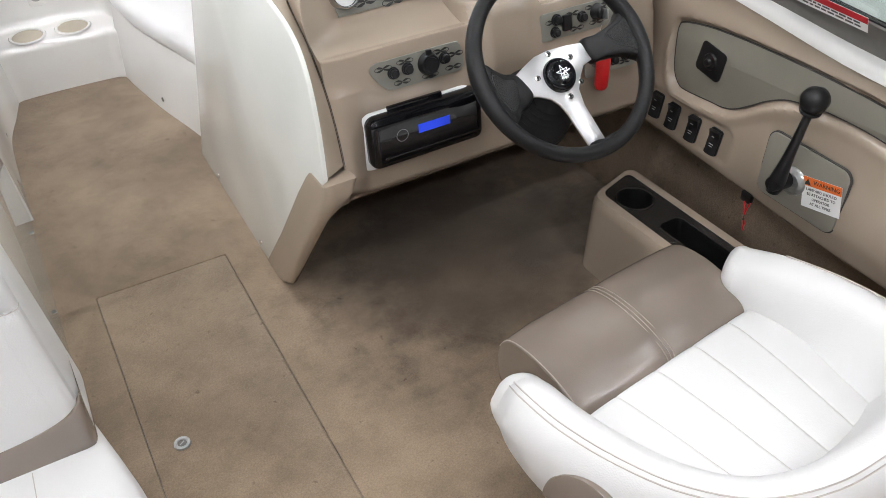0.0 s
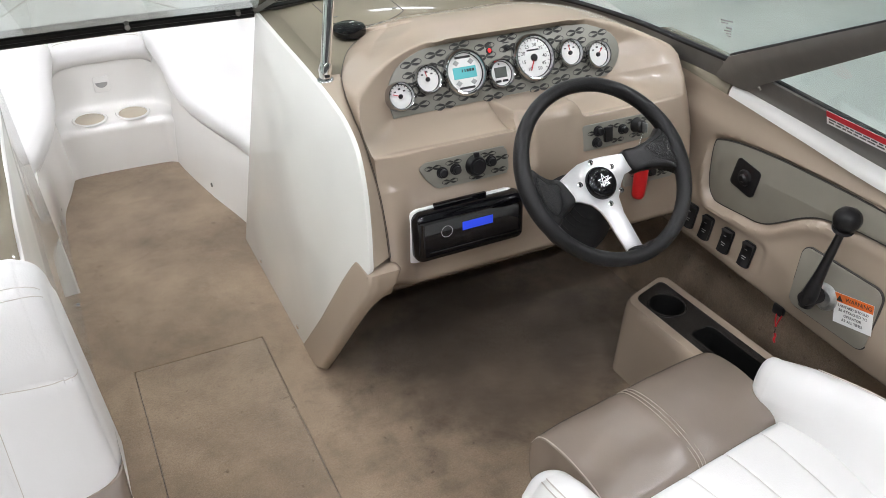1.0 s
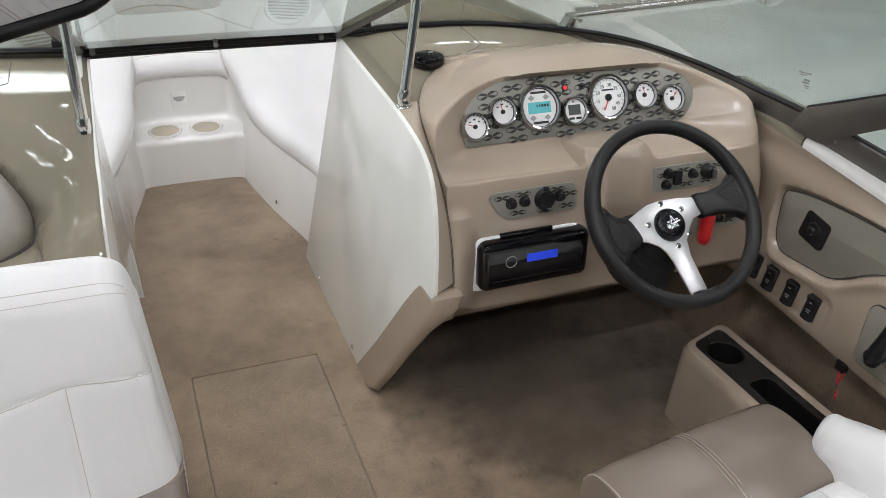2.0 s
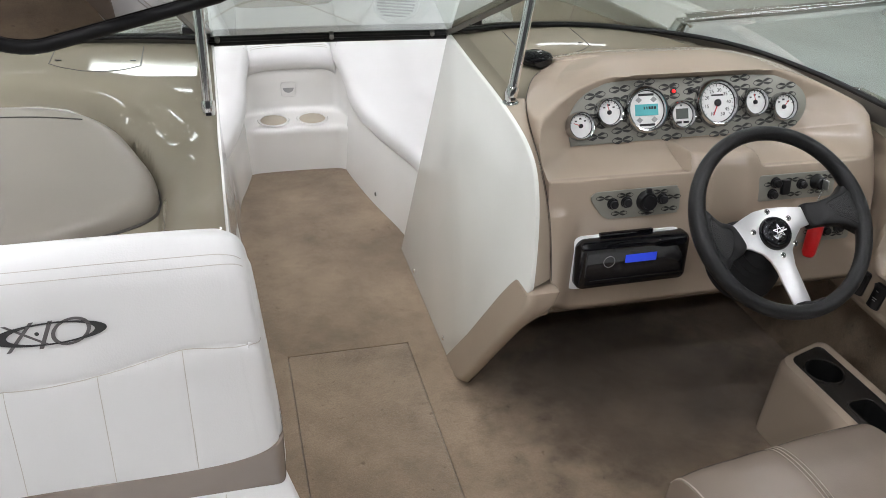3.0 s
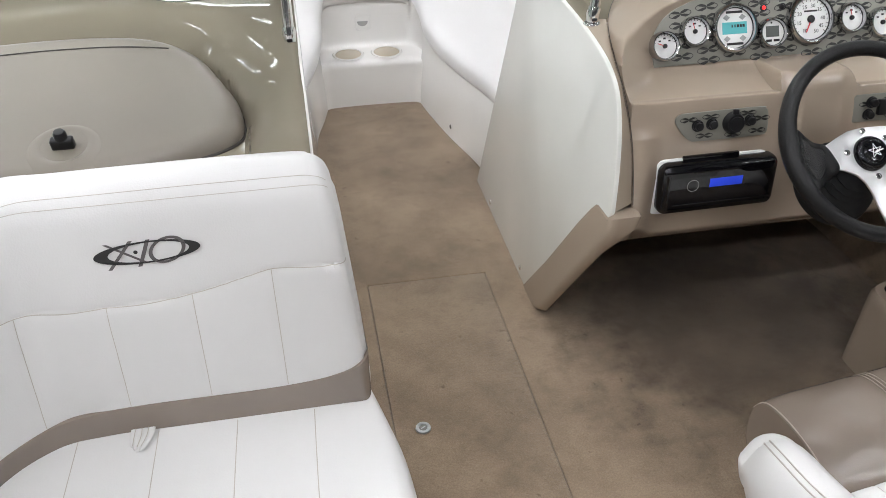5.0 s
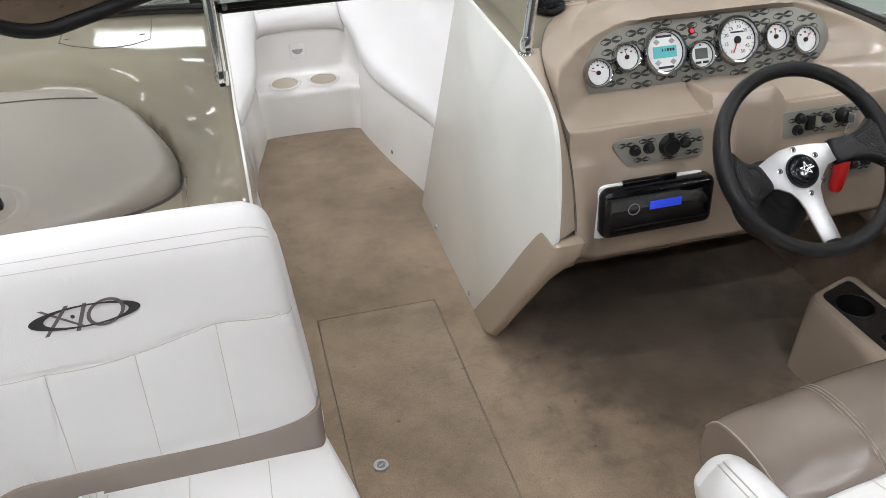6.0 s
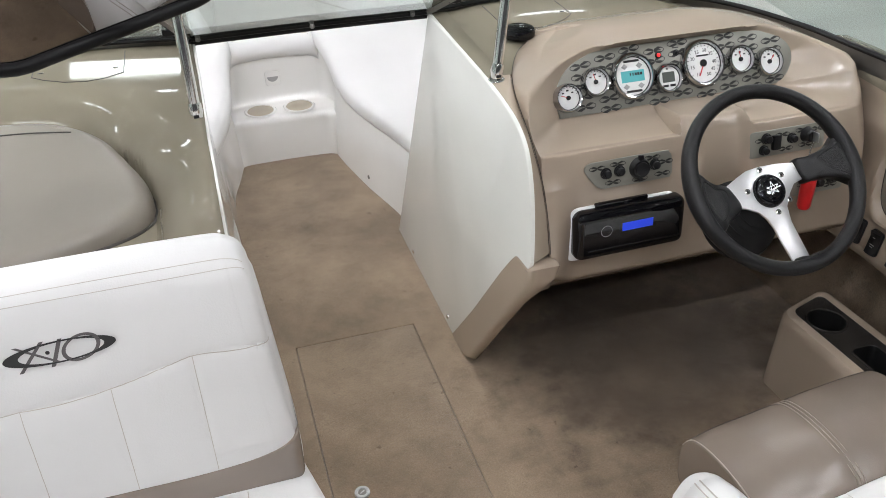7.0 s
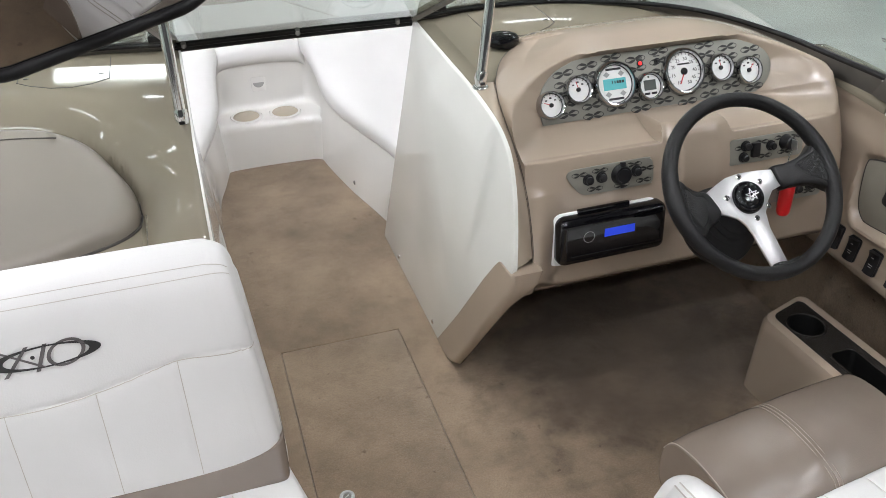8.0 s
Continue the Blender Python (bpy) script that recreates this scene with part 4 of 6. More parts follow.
# ---- starboard side: coaming, throttle, box ----
def coaming_profile(y):
    d = (y + 0.35)  # runs aft
    k = min(1.0, max(0.0, -d / 0.6))
    return [(x + 0.020, z) for x, z in ((1.262, 0.700 - 0.055 * k), (1.235, 0.702 - 0.055 * k), (1.215, 0.690 - 0.055 * k), (1.208, 0.655 - 0.05 * k), (1.206, 0.600), (1.212, 0.53), (1.210, 0.46), (1.200, 0.40), (1.198, 0.345 - 0.02 * k), (1.207, 0.318 - 0.025 * k), (1.235, 0.310 - 0.025 * k), (1.30, 0.32))]


def build_coaming():
    c = thing("side_coaming", "tan moulded starboard side coaming with an armrest swell", "coaming")
    # grey padded insert, following a stepped outline
    out = [(0.485, 0.555), (0.50, 0.571), (0.56, 0.585), (0.636, 0.593), (0.709, 0.597), (0.85, 0.600), (1.0, 0.596), (1.3, 0.575), (1.3, 0.505), (1.0, 0.54), (0.88, 0.542), (0.836, 0.535), (0.804, 0.531), (0.773, 0.522), (0.737, 0.502), (0.701, 0.475), (0.669, 0.453), (0.64, 0.442), (0.60, 0.438), (0.532, 0.432), (0.510, 0.437), (0.493, 0.46), (0.486, 0.50)]
    out = spline_loop(out, 150)
    # moulding: pocket round the insert with a rounded lip, swell under the throttle, shallow bed for the switches
    ys = np.linspace(-0.28, -1.90, 240)
    rows = []
    for y in ys:
        prof = spline([(x, 0, z) for x, z in coaming_profile(y)], 110)
        zs, yy = np.array([p.z for p in prof]), np.full(110, -y)
        d = edge_distance(yy, zs, out)
        lower = ease(-zs, -0.56, -0.50)
        lip = np.exp(-((d - 0.016) / 0.013) ** 2) * lower
        pocket = 1 - ease(d, 0.001, 0.012)
        bed = (1 - ease(edge_distance(yy, zs, rounded(0.250, 0.066, 0.012, 4, 0.560, 0.371)), 0.001, 0.010))
        swell = ease(yy, 0.70, 0.775) * (1 - ease(zs, 0.49, 0.545)) * ease(zs, 0.30, 0.36)
        hollow = ease(zs, 0.600, 0.640) * (1 - ease(zs, 0.645, 0.675)) * 0.010
        front = np.arange(110) < 95
        dx = (0.012 * pocket - 0.007 * lip + 0.005 * bed - 0.006 * swell + hollow * 0.6) * front
        rows.append([(p.x + float(k), y, p.z) for p, k in zip(prof, dx)])
    sheet = bmesh.new()
    grid(sheet, rows)
    bmesh.ops.recalc_face_normals(sheet, faces=sheet.faces)
    bmesh.ops.solidify(sheet, geom=sheet.faces[:], thickness=0.004)
    part("moulding", sheet, PLASTIC_TAN, c)
    part("insert_gap", sweep([(1.2345, -a, b) for a, b in (*out, out[0])], 0.0020, 6), SEAM_DARK, c, "dark gap round the insert")
    bm = slab([(a, b) for a, b in out], 0.008, 0.003)
    turn = Matrix(((0, 0, -1, 1.2365), (-1, 0, 0, 0), (0, 1, 0, 0), (0, 0, 0, 1)))
    part("insert", moved(bm, turn @ pose(0, 0, 0.004)), PANEL_GREY, c, "grey padded vinyl insert")
    g = thing("gunwale_cap", "white gelcoat gunwale cap with a tan forward end", "gunwale")
    for nm, ys, m in (("cap", (-0.50, -0.7, -0.9, -1.2, -1.9), GEL_WHITE), ("forward_cap", (-0.18, -0.3, -0.4, -0.495), GEL_TAN)):
        secs = []
        for y in ys:
            k = min(1.0, max(0.0, -(y + 0.35) / 0.6))
            z = 0.705 - 0.055 * k
            secs.append([(1.229, y, z - 0.020), (1.231, y, z - 0.008), (1.242, y, z + 0.004), (1.27, y, z + 0.009), (1.35, y, z), (1.38, y, z - 0.06)])
        part(nm, loft(secs, 16, 18, 0.004), m, g, "tan forward end of the cap" if m is GEL_TAN else "")
    s = thing("mirror_switch", "square black joystick switch on the grey insert", "switch", at=facing((1.2290, -0.588, 0.522), (-1, 0, 0.05), spin=-9))
    part("plate", slab(rounded(0.068, 0.064, 0.009, 3), 0.006, 0.0015), BLACK, s)
    part("stick", turned([(0, 0.012), (0.006, 0.011), (0.009, 0.006), (0.016, 0.004), (0.018, 0.0)], 20), BLACK, s)
    rk = thing("rocker_switch", "black rocker switch in the tan coaming", "switch", "rocker switches", facing((1.2165, -0.470, 0.372), (-1, -0.1, 0.1), spin=-4))
    part("bezel", slab(rounded(0.031, 0.060, 0.006, 3), 0.004, 0.0015), BLACK, rk)
    rock = bmesh.new()
    grid(rock, [[(x, y, 0.004 + 0.010 * (y / 0.027) ** 2 * (0.8 if y > 0 else 0.3) - 0.0030 * (abs(x) > 0.0118)) for x in (-0.013, -0.012, -0.006, 0.0, 0.006, 0.012, 0.013)] for y in (-0.027, -0.020, -0.012, -0.005, 0.0, 0.005, 0.012, 0.020, 0.027)])
    r = bmesh.ops.extrude_face_region(rock, geom=rock.faces[:])
    for v in (g for g in r["geom"] if isinstance(g, bmesh.types.BMVert)):
        v.co.z = -0.001
    part("rocker", rock, BLACK, rk)
    bars = bmesh.new()
    for yy, w in ((0.014, 0.006), (-0.004, 0.011), (-0.009, 0.008)):
        box((w, 0.0016, 0.0004), at=pose(0, yy, 0.0046 + 0.010 * (yy / 0.027) ** 2 * (0.8 if yy > 0 else 0.3)), bm=bars)
    part("legend", bars, GREY_PLASTIC, rk, smooth=False)
    for y, z in ((-0.523, 0.369), (-0.585, 0.369), (-0.647, 0.370)):
        copy_thing(rk, facing((1.2165, y, z), (-1, -0.1, 0.1), spin=-4))


def build_throttle():
    m = facing((1.2105, -0.872, 0.404), (-1, 0, 0.03), spin=0)
    t = thing("throttle", "black throttle lever with a round knob on a grey plate", "throttle lever", at=m)
    part("plate", moved(slab(rounded(0.182, 0.132, 0.02, 6), 0.005, 0.002), pose(-0.002, 0, 0)), PANEL_GREY, t, "grey metal mounting plate")
    part("plate_edge", moved(slab(rounded(0.187, 0.137, 0.022, 6), 0.004, 0.001), pose(-0.002, 0, -0.003)), SEAM_DARK, t, "dark gap round the plate")
    part("boss", moved(turned([(0, 0.009), (0.018, 0.009), (0.020, 0.007), (0.024, 0.006), (0.027, 0.003), (0.028, 0.0)], 32), pose(-0.016, -0.006, 0)), ZINC, t, "chrome boss")
    p0 = Vector((-0.026, -0.004, 0.034))
    p1 = Vector((0.009, 0.186, 0.048))
    lev = part("lever", sweep([p0 - Vector((0.003, 0.02, 0.0)), p0, p0.lerp(p1, 0.3), p0.lerp(p1, 0.78), p0.lerp(p1, 0.85)], [0.013, 0.0165, 0.0105, 0.0075, 0.0085], 16, n_path=20), BLACK, t, "black tapered lever")
    part("pivot", moved(turned([(0, 0.040), (0.013, 0.039), (0.016, 0.03), (0.017, 0.0)], 24), pose(-0.026, -0.004, 0.010)), BLACK, lev)
    part("collar", moved(turned([(0.009, 0.0), (0.0185, 0.003), (0.0195, 0.006), (0.018, 0.009), (0.009, 0.012)], 24), Matrix.Translation(p0.lerp(p1, 0.86)) @ (p1 - p0).to_track_quat("Z", "Y").to_matrix().to_4x4()), BLACK, lev)
    part("knob", moved(turned([(0.009, -0.022), (0.020, -0.014), (0.0245, 0), (0.022, 0.012), (0.013, 0.021), (0, 0.024)], 28), Matrix.Translation(p1)), LEATHER, lev, "round black knob")
    at = pose(0.048, -0.003, 0.0, 0, 0, 13)
    lb = part("label", box((0.082, 0.060, 0.0006), at=at @ pose(0, 0, 0.0008)), LABEL, t, "white safety label with an orange head", smooth=False)
    part("label_head", box((0.082, 0.017, 0.0005), at=at @ pose(0, 0.0215, 0.0014)), ORANGE, lb, smooth=False)
    words = lettering("WARNING", 0.0115, None, at @ pose(0.010, 0.0215, 0.0019))
    for i, line in enumerate(("LANYARD SHOULD", "BE ATTACHED TO", "OPERATOR", "AT ALL TIMES")):
        lettering(line, 0.0074, words, at @ pose(0, 0.0065 - 0.0090 * i, 0.0014))
    part("label_words", words, INK, lb, smooth=False)
    tri = bmesh.new()
    tri.faces.new([tri.verts.new(at @ Vector((-0.030 + a, 0.021 + b, 0.0019))) for a, b in ((-0.007, -0.006), (0.007, -0.006), (0.0, 0.006))])
    part("label_mark", tri, INK, lb, smooth=False)
    k = thing("lanyard", "red lanyard cord hung from a black clip", "lanyard")
    part("clip", box((0.014, 0.026, 0.024), 0.004, 2, (1.224, -0.756, 0.296)), BLACK, k)
    for dy in (-0.007, 0.006):
        part("cord", sweep([(1.219, -0.763 + dy, 0.290), (1.214, -0.765 + dy * 0.6, 0.277), (1.212, -0.768, 0.263)], 0.0016, 8, n_path=12), RED, k, "red cord")
    part("crimp", sweep([(1.212, -0.768, 0.264), (1.211, -0.770, 0.250)], 0.0026, 10), CHROME, k)
    part("cord_end", sweep([(1.211, -0.770, 0.251), (1.213, -0.772, 0.242), (1.209, -0.774, 0.236), (1.212, -0.775, 0.228)], 0.0024, 8, n_path=14), RED, k, "red cord end")


def build_cup_box():
    b = thing("cup_holder_box", "tan moulded floor box with a dark cup tray", "cup holder")

    def slanted(outline):
        """The box's ends run aslant."""
        return [(x, y + 0.28 * (x - 1.124)) for x, y in outline]

    rows = []
    for z, gx in ((0.0, 0.0), (0.10, 0.008), (0.175, 0.014), (0.192, 0.019), (0.200, 0.030), (0.2005, 0.040)):
        rows.append([Vector((x, y, z)) for x, y in slanted(rounded(0.180 - 1.2 * gx, 0.60 - gx, 0.026, 6, 1.130 - gx * 0.15, -0.752))])
    turn = Matrix.Translation((1.157, -0.742, 0)) @ pose(0, 0, 0, 0, 0, 2) @ Matrix.Translation((-1.150, 0.745, 0))

    def holed(z, outer, *holes):
        """A flat sheet with openings."""
        sheet = bmesh.new()
        for loop in (outer, *holes):
            vs = [sheet.verts.new((x, y, z)) for x, y in loop]
            for a, c in zip(vs, vs[1:] + vs[:1]):
                sheet.edges.new((a, c))
        bmesh.ops.triangle_fill(sheet, use_beauty=True, use_dissolve=False, edges=sheet.edges[:])
        return sheet

    def shaft(outline, top, floor, draw):
        """The wall and floor of a well."""
        cx, cy = sum(p[0] for p in outline) / len(outline), sum(p[1] for p in outline) / len(outline)
        hole = bmesh.new()
        vs = grid(hole, [[(cx + (x - cx) * k, cy + (y - cy) * k, z) for x, y in outline] for k, z in ((1.03, top), (1.0, top - 0.003), (draw, floor))], close=True)
        hole.faces.new(vs[-1])
        return hole

    bm = bmesh.new()
    vs = grid(bm, rows, close=True)
    part("body", moved(bm, turn), PLASTIC_TAN, b)
    rim = slanted(rounded(0.096, 0.53, 0.016, 6, 1.124, -0.747))
    cup = disc_outline(0.0420, 0.0420, 36, 1.1185, -0.551)
    long_well = rounded(0.064, 0.31, 0.016, 6, 1.122, -0.806)
    part("top_edge", moved(holed(0.2005, [(p.x, p.y) for p in rows[-1]], rim), turn), PLASTIC_TAN, b)
    tray = part("tray", moved(holed(0.2025, slanted(rounded(0.100, 0.534, 0.017, 6, 1.124, -0.747)), cup, long_well), turn), TRAY_GREY, b, "dark grey tray")
    part("tray_edge", sweep([turn @ Vector((x, y, 0.2018)) for x, y in (*rim, rim[0])], 0.0022, 6), TRAY_GREY, tray)
    part("cup_well", moved(shaft(cup, 0.2027, 0.115, 0.9), turn), PIT, tray, "deep round cup well")
    part("rim", sweep([turn @ Vector((x, y, 0.2030)) for x, y in (*cup, cup[0])], 0.0026, 8), TRAY_GREY, tray)
    part("long_well", moved(shaft(long_well, 0.2027, 0.120, 0.93), turn), PIT, tray, "long open tray well")
    part("well_rim", sweep([turn @ Vector((x, y, 0.2030)) for x, y in (*long_well, long_well[0])], 0.0022, 6), TRAY_GREY, tray)


# ---- seats ----
def build_observer_seat():
    s = thing("observer_seat", "white vinyl aft-facing seat with taupe base trim", "boat seat")
    # backrest: front face leans, long across the boat
    right, left = -0.055, -1.06
    prof = [(-0.705, 0.300), (-0.702, 0.40), (-0.690, 0.54), (-0.673, 0.640), (-0.657, 0.680), (-0.634, 0.699), (-0.602, 0.706), (-0.575, 0.696), (-0.560, 0.672), (-0.552, 0.5), (-0.552, 0.28)]
    def bend(x):
        d = min(0.3, max(0.0, -x - 0.51))
        return -5.5 * d * d

    secs = []
    for x, dz, sq in ((right + 0.0, -0.052, 0.80), (right - 0.003, -0.036, 0.90), (right - 0.012, -0.018, 0.96), (right - 0.030, -0.006, 0.99), (right - 0.060, 0, 1), (right - 0.2, 0.002, 1), (right - 0.4, 0, 1), (-0.55, 0, 1), (-0.65, 0, 1), (-0.75, 0, 1), (left, 0, 1)):
        mid_y = -0.60
        secs.append([(x - 0.028 * (z - 0.34) / 0.36, mid_y + (y - mid_y) * sq + bend(x), z + dz * (z - 0.33) / 0.37) for y, z in prof])
    bm = loft(secs, 300, 260)
    bmesh.ops.recalc_face_normals(bm, faces=bm.faces)
    line = [(-0.058, 0.555), (-0.066, 0.556), (-0.075, 0.557), (-0.09, 0.558), (-0.12, 0.560), (-0.168, 0.563), (-0.22, 0.552), (-0.288, 0.536), (-0.35, 0.529), (-0.415, 0.527), (-0.48, 0.527), (-0.54, 0.530), (-0.6, 0.527), (-0.66, 0.520), (-0.80, 0.50)]
    channels = (-0.170, -0.292, -0.418, -0.545, -0.66)
    lx, lz = zip(*line[::-1])
    bm.normal_update()
    moves = []
    for v in bm.verts:
        if v.co.y - bend(v.co.x) < -0.62 and v.normal.y * (1 if v.normal.y < 0 else -1) < -0.3:
            x = v.co.x + 0.028 * (v.co.z - 0.34) / 0.36
            zl = float(np.interp(x, lx, lz))
            d = abs(v.co.z - zl)
            dent = 0.0022 * math.exp(-((d / 0.006) ** 2)) - 0.0012 * math.exp(-((d - 0.03) / 0.025) ** 2)
            if v.co.z < zl:
                dc = min(abs(x - (c0 - 0.016 * (zl - v.co.z) / 0.20)) for c0 in channels)
                dent += 0.0022 * math.exp(-((dc / 0.006) ** 2)) - 0.0028 * (1 - math.exp(-((dc / 0.035) ** 2)))
            dent *= float(ease(v.co.z, 0.350, 0.385))
            moves.append((v, dent + 0.0012 * noise.noise((x * 9, v.co.z * 9, 1.7))))
    for v, dent in moves:
        v.co.y += dent
    lay = skin(bm)
    part("backrest", bm, VINYL_WHITE, s)
    cap = bmesh.new()
    edge = spline(secs[0], 40)
    heart = sum(edge, Vector()) / len(edge)
    grid(cap, [[heart + (p - heart) * k + Vector((q, 0, 0)) for p in edge] for k, q in ((1.0, 0.0), (0.9, 0.0035), (0.6, 0.005), (0.02, 0.005))], close=True)
    part("backrest_end", cap, VINYL_WHITE, s)
    # taupe trim under the backrest, arched down to port
    tr = []
    for x, z0, z1, in_ in ((right + 0.0030, 0.290, 0.380, 0.024), (right + 0.0018, 0.286, 0.378, 0.012), (right - 0.003, 0.283, 0.374, 0.004), (right - 0.014, 0.282, 0.366, 0.0), (right - 0.035, 0.282, 0.357, 0.0), (right - 0.09, 0.282, 0.346, 0.0), (-0.25, 0.282, 0.341, 0.0), (-0.38, 0.282, 0.340, 0.0), (-0.48, 0.282, 0.338, -0.001), (-0.56, 0.282, 0.330, -0.004), (-0.64, 0.282, 0.328, -0.006), (-0.75, 0.282, 0.325, -0.006)):
        b = bend(x) + in_
        tr.append([(x, -0.66 + b, z0), (x, -0.7065 + b, z0 + 0.002), (x, -0.7090 + b, (z0 + z1) / 2), (x, -0.7062 + b, z1 - 0.002), (x, -0.69 + b, z1 - 0.001)])
    part("trim", loft(tr, 90, 14), VINYL_TAN, s, "taupe vinyl trim strip")
    end = bmesh.new()
    end.faces.new([end.verts.new(p) for p in ((right + 0.0030, -0.684, 0.291), (right + 0.0030, -0.684, 0.376), (right + 0.001, -0.56, 0.374), (right + 0.001, -0.56, 0.286))])
    part("trim_end", end, VINYL_TAN, s, "taupe vinyl trim end")
    # seams
    def face(x, z):
        ys = [p[0] for p in prof[:6]]
        zs = [p[1] for p in prof[:6]]
        k = 0
        while k < 4 and z > zs[k + 1]:
            k += 1
        f = (z - zs[k]) / (zs[k + 1] - zs[k])
        return Vector((x - 0.028 * (z - 0.34) / 0.36, ys[k] + (ys[k + 1] - ys[k]) * f + bend(x) - 0.0006, z))

    part("seam", sweep([lay.cast((face(p.x, p.z).x, -1.6, p.z), (0, 1, 0), 0.0003) for p in spline([(x, 0, z) for x, z in line], 110)], 0.0007, 6), SEAM, s)
    for x, z1, z0 in ((-0.170, 0.562, 0.345), (-0.292, 0.535, 0.342), (-0.418, 0.527, 0.340), (-0.545, 0.529, 0.332), (-0.66, 0.515, 0.33)):
        part("seam", sweep([lay.cast((face(x - 0.016 * (z1 - z) / (z1 - z0), z).x, -1.6, z), (0, 1, 0), 0.0003) for z in [z1 + (z0 - z1) * i / 8 for i in range(9)]], 0.0006, 6, n_path=20), SEAM, s)
    for dy, dz in ((-0.008, -0.011), (0.003, -0.001)):
        part("top_stitch", sweep([lay((x, -0.6450 + dy + bend(x), 0.6915 + dz), 0.0003) for x in (-0.072 - 0.0085 * i for i in range(90))], 0.0006, 5), THREAD, s)
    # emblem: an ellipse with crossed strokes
    c = facing((-0.357, -0.6745, 0.611), (0, -0.977, 0.215)) @ pose(0, 0, 0, 0, 0, 2)

    def laid(rows):
        em = bmesh.new()
        for row in rows:
            grid(em, [[lay.cast(c @ Vector((x, y, 0.2)), (0, 0.977, -0.215), 0.0022) for x, y in line] for line in row])
        return em

    turn = [2 * math.pi * i / 48 for i in range(49)]
    oval = [[(0.075 * math.cos(t), 0.0170 * math.sin(t)) for t in turn], [(0.057 * math.cos(t) + 0.002, 0.0145 * math.sin(t)) for t in turn]]
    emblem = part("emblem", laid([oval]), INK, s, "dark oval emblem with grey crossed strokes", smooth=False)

    def stroke(x0, y0, x1, y1, w):
        return [[(x0 + (x1 - x0) * k / 8 + o, y0 + (y1 - y0) * k / 8) for k in range(9)] for o in (-w / 2, w / 2)]

    ringlet = [[(0.028 + a * math.cos(t) + 0.3 * b * math.sin(t), b * math.sin(t)) for t in turn] for a, b in ((0.026, 0.0205), (0.0205, 0.0165))]
    for shape in (stroke(-0.056, -0.021, -0.020, 0.020, 0.006), stroke(-0.056, 0.019, -0.004, -0.016, 0.006), stroke(-0.014, -0.021, 0.004, 0.019, 0.006), ringlet):
        part("emblem_stroke", laid([shape]), GREY_INK, emblem, smooth=False)
    part("emblem_dot", laid([[[(-0.016, 0.002)] * 13, [(-0.016 + 0.003 * math.cos(a), 0.002 + 0.003 * math.sin(a)) for a in (math.pi * i / 6 for i in range(13))]]]), INK, emblem, smooth=False)
    # seat base
    base = [(-0.050, -0.64), (-0.026, -0.745), (-0.010, -0.83), (-0.002, -0.95), (0.0, -1.15), (0.0, -1.6), (-1.06, -1.6), (-1.06, -0.66)]
    pts = [(p.x, p.y) for p in spline([(x, y, 0) for x, y in base[:6]], 24)] + base[6:]
    bm = bmesh.new()
    rows = []
    for z, g in ((0.02, 0.03), (0.16, 0.012), (0.225, 0.002), (0.262, 0.004), (0.280, 0.016), (0.288, 0.034), (0.290, 0.06)):
        rows.append([(x - g, min(y + g, y) if y < -1.5 else y, z) for x, y in pts])
    vs = grid(bm, rows, close=True)
    bm.faces.new(vs[-1])
    part("seat_cushion", bm, VINYL_WHITE, s)
    for x in (-0.15, -0.275, -0.40, -0.525):
        part("seam", sweep([(x, -0.715 + bend(x), 0.2903), (x - 0.003, -0.9, 0.2903), (x - 0.005, -1.3, 0.2903)], 0.0007, 6, n_path=16), SEAM, s)
    st = thing("pull_strap", "folded white vinyl pull strap on the seat", "strap")
    for k, (x0, x1, d, w0, w1) in enumerate(((-0.4385, -0.4375, 0.044, 0.0048, 0.0036), (-0.4305, -0.4330, 0.050, 0.0052, 0.0036), (-0.4215, -0.4285, 0.055, 0.0056, 0.0036), (-0.4110, -0.4240, 0.055, 0.0060, 0.0036))):
        rows = []
        for i in range(15):
            f = i / 14
            x = x0 + (x1 - x0) * f * f + 0.003 * math.sin(math.pi * f) * (k > 1)
            w = (w0 + (w1 - w0) * f) * math.sqrt(max(0.12, 1 - max(0.0, (f - 0.8) / 0.2) ** 2))
            z = 0.2930 + 0.0004 * k + 0.0035 * math.sin(math.pi * f)
            rows.append([(x + w * o, -0.704 - d * f, z + 0.0014 * (1 - abs(o) ** 3)) for o in (-1.0, -0.9, -0.5, 0.0, 0.5, 0.9, 1.0)])
        bm = bmesh.new()
        grid(bm, rows)
        bmesh.ops.recalc_face_normals(bm, faces=bm.faces)
        bmesh.ops.solidify(bm, geom=bm.faces[:], thickness=0.0014)
        part("fold", bm, VINYL_WHITE, st)
        if k:
            # darker line colours in the shade between two folds
            part("crease_shade", sweep([(r[1][0] - 0.0004, r[1][1], r[1][2] + 0.0012) for r in rows[:13]], 0.0007, 6), SEAM, st)


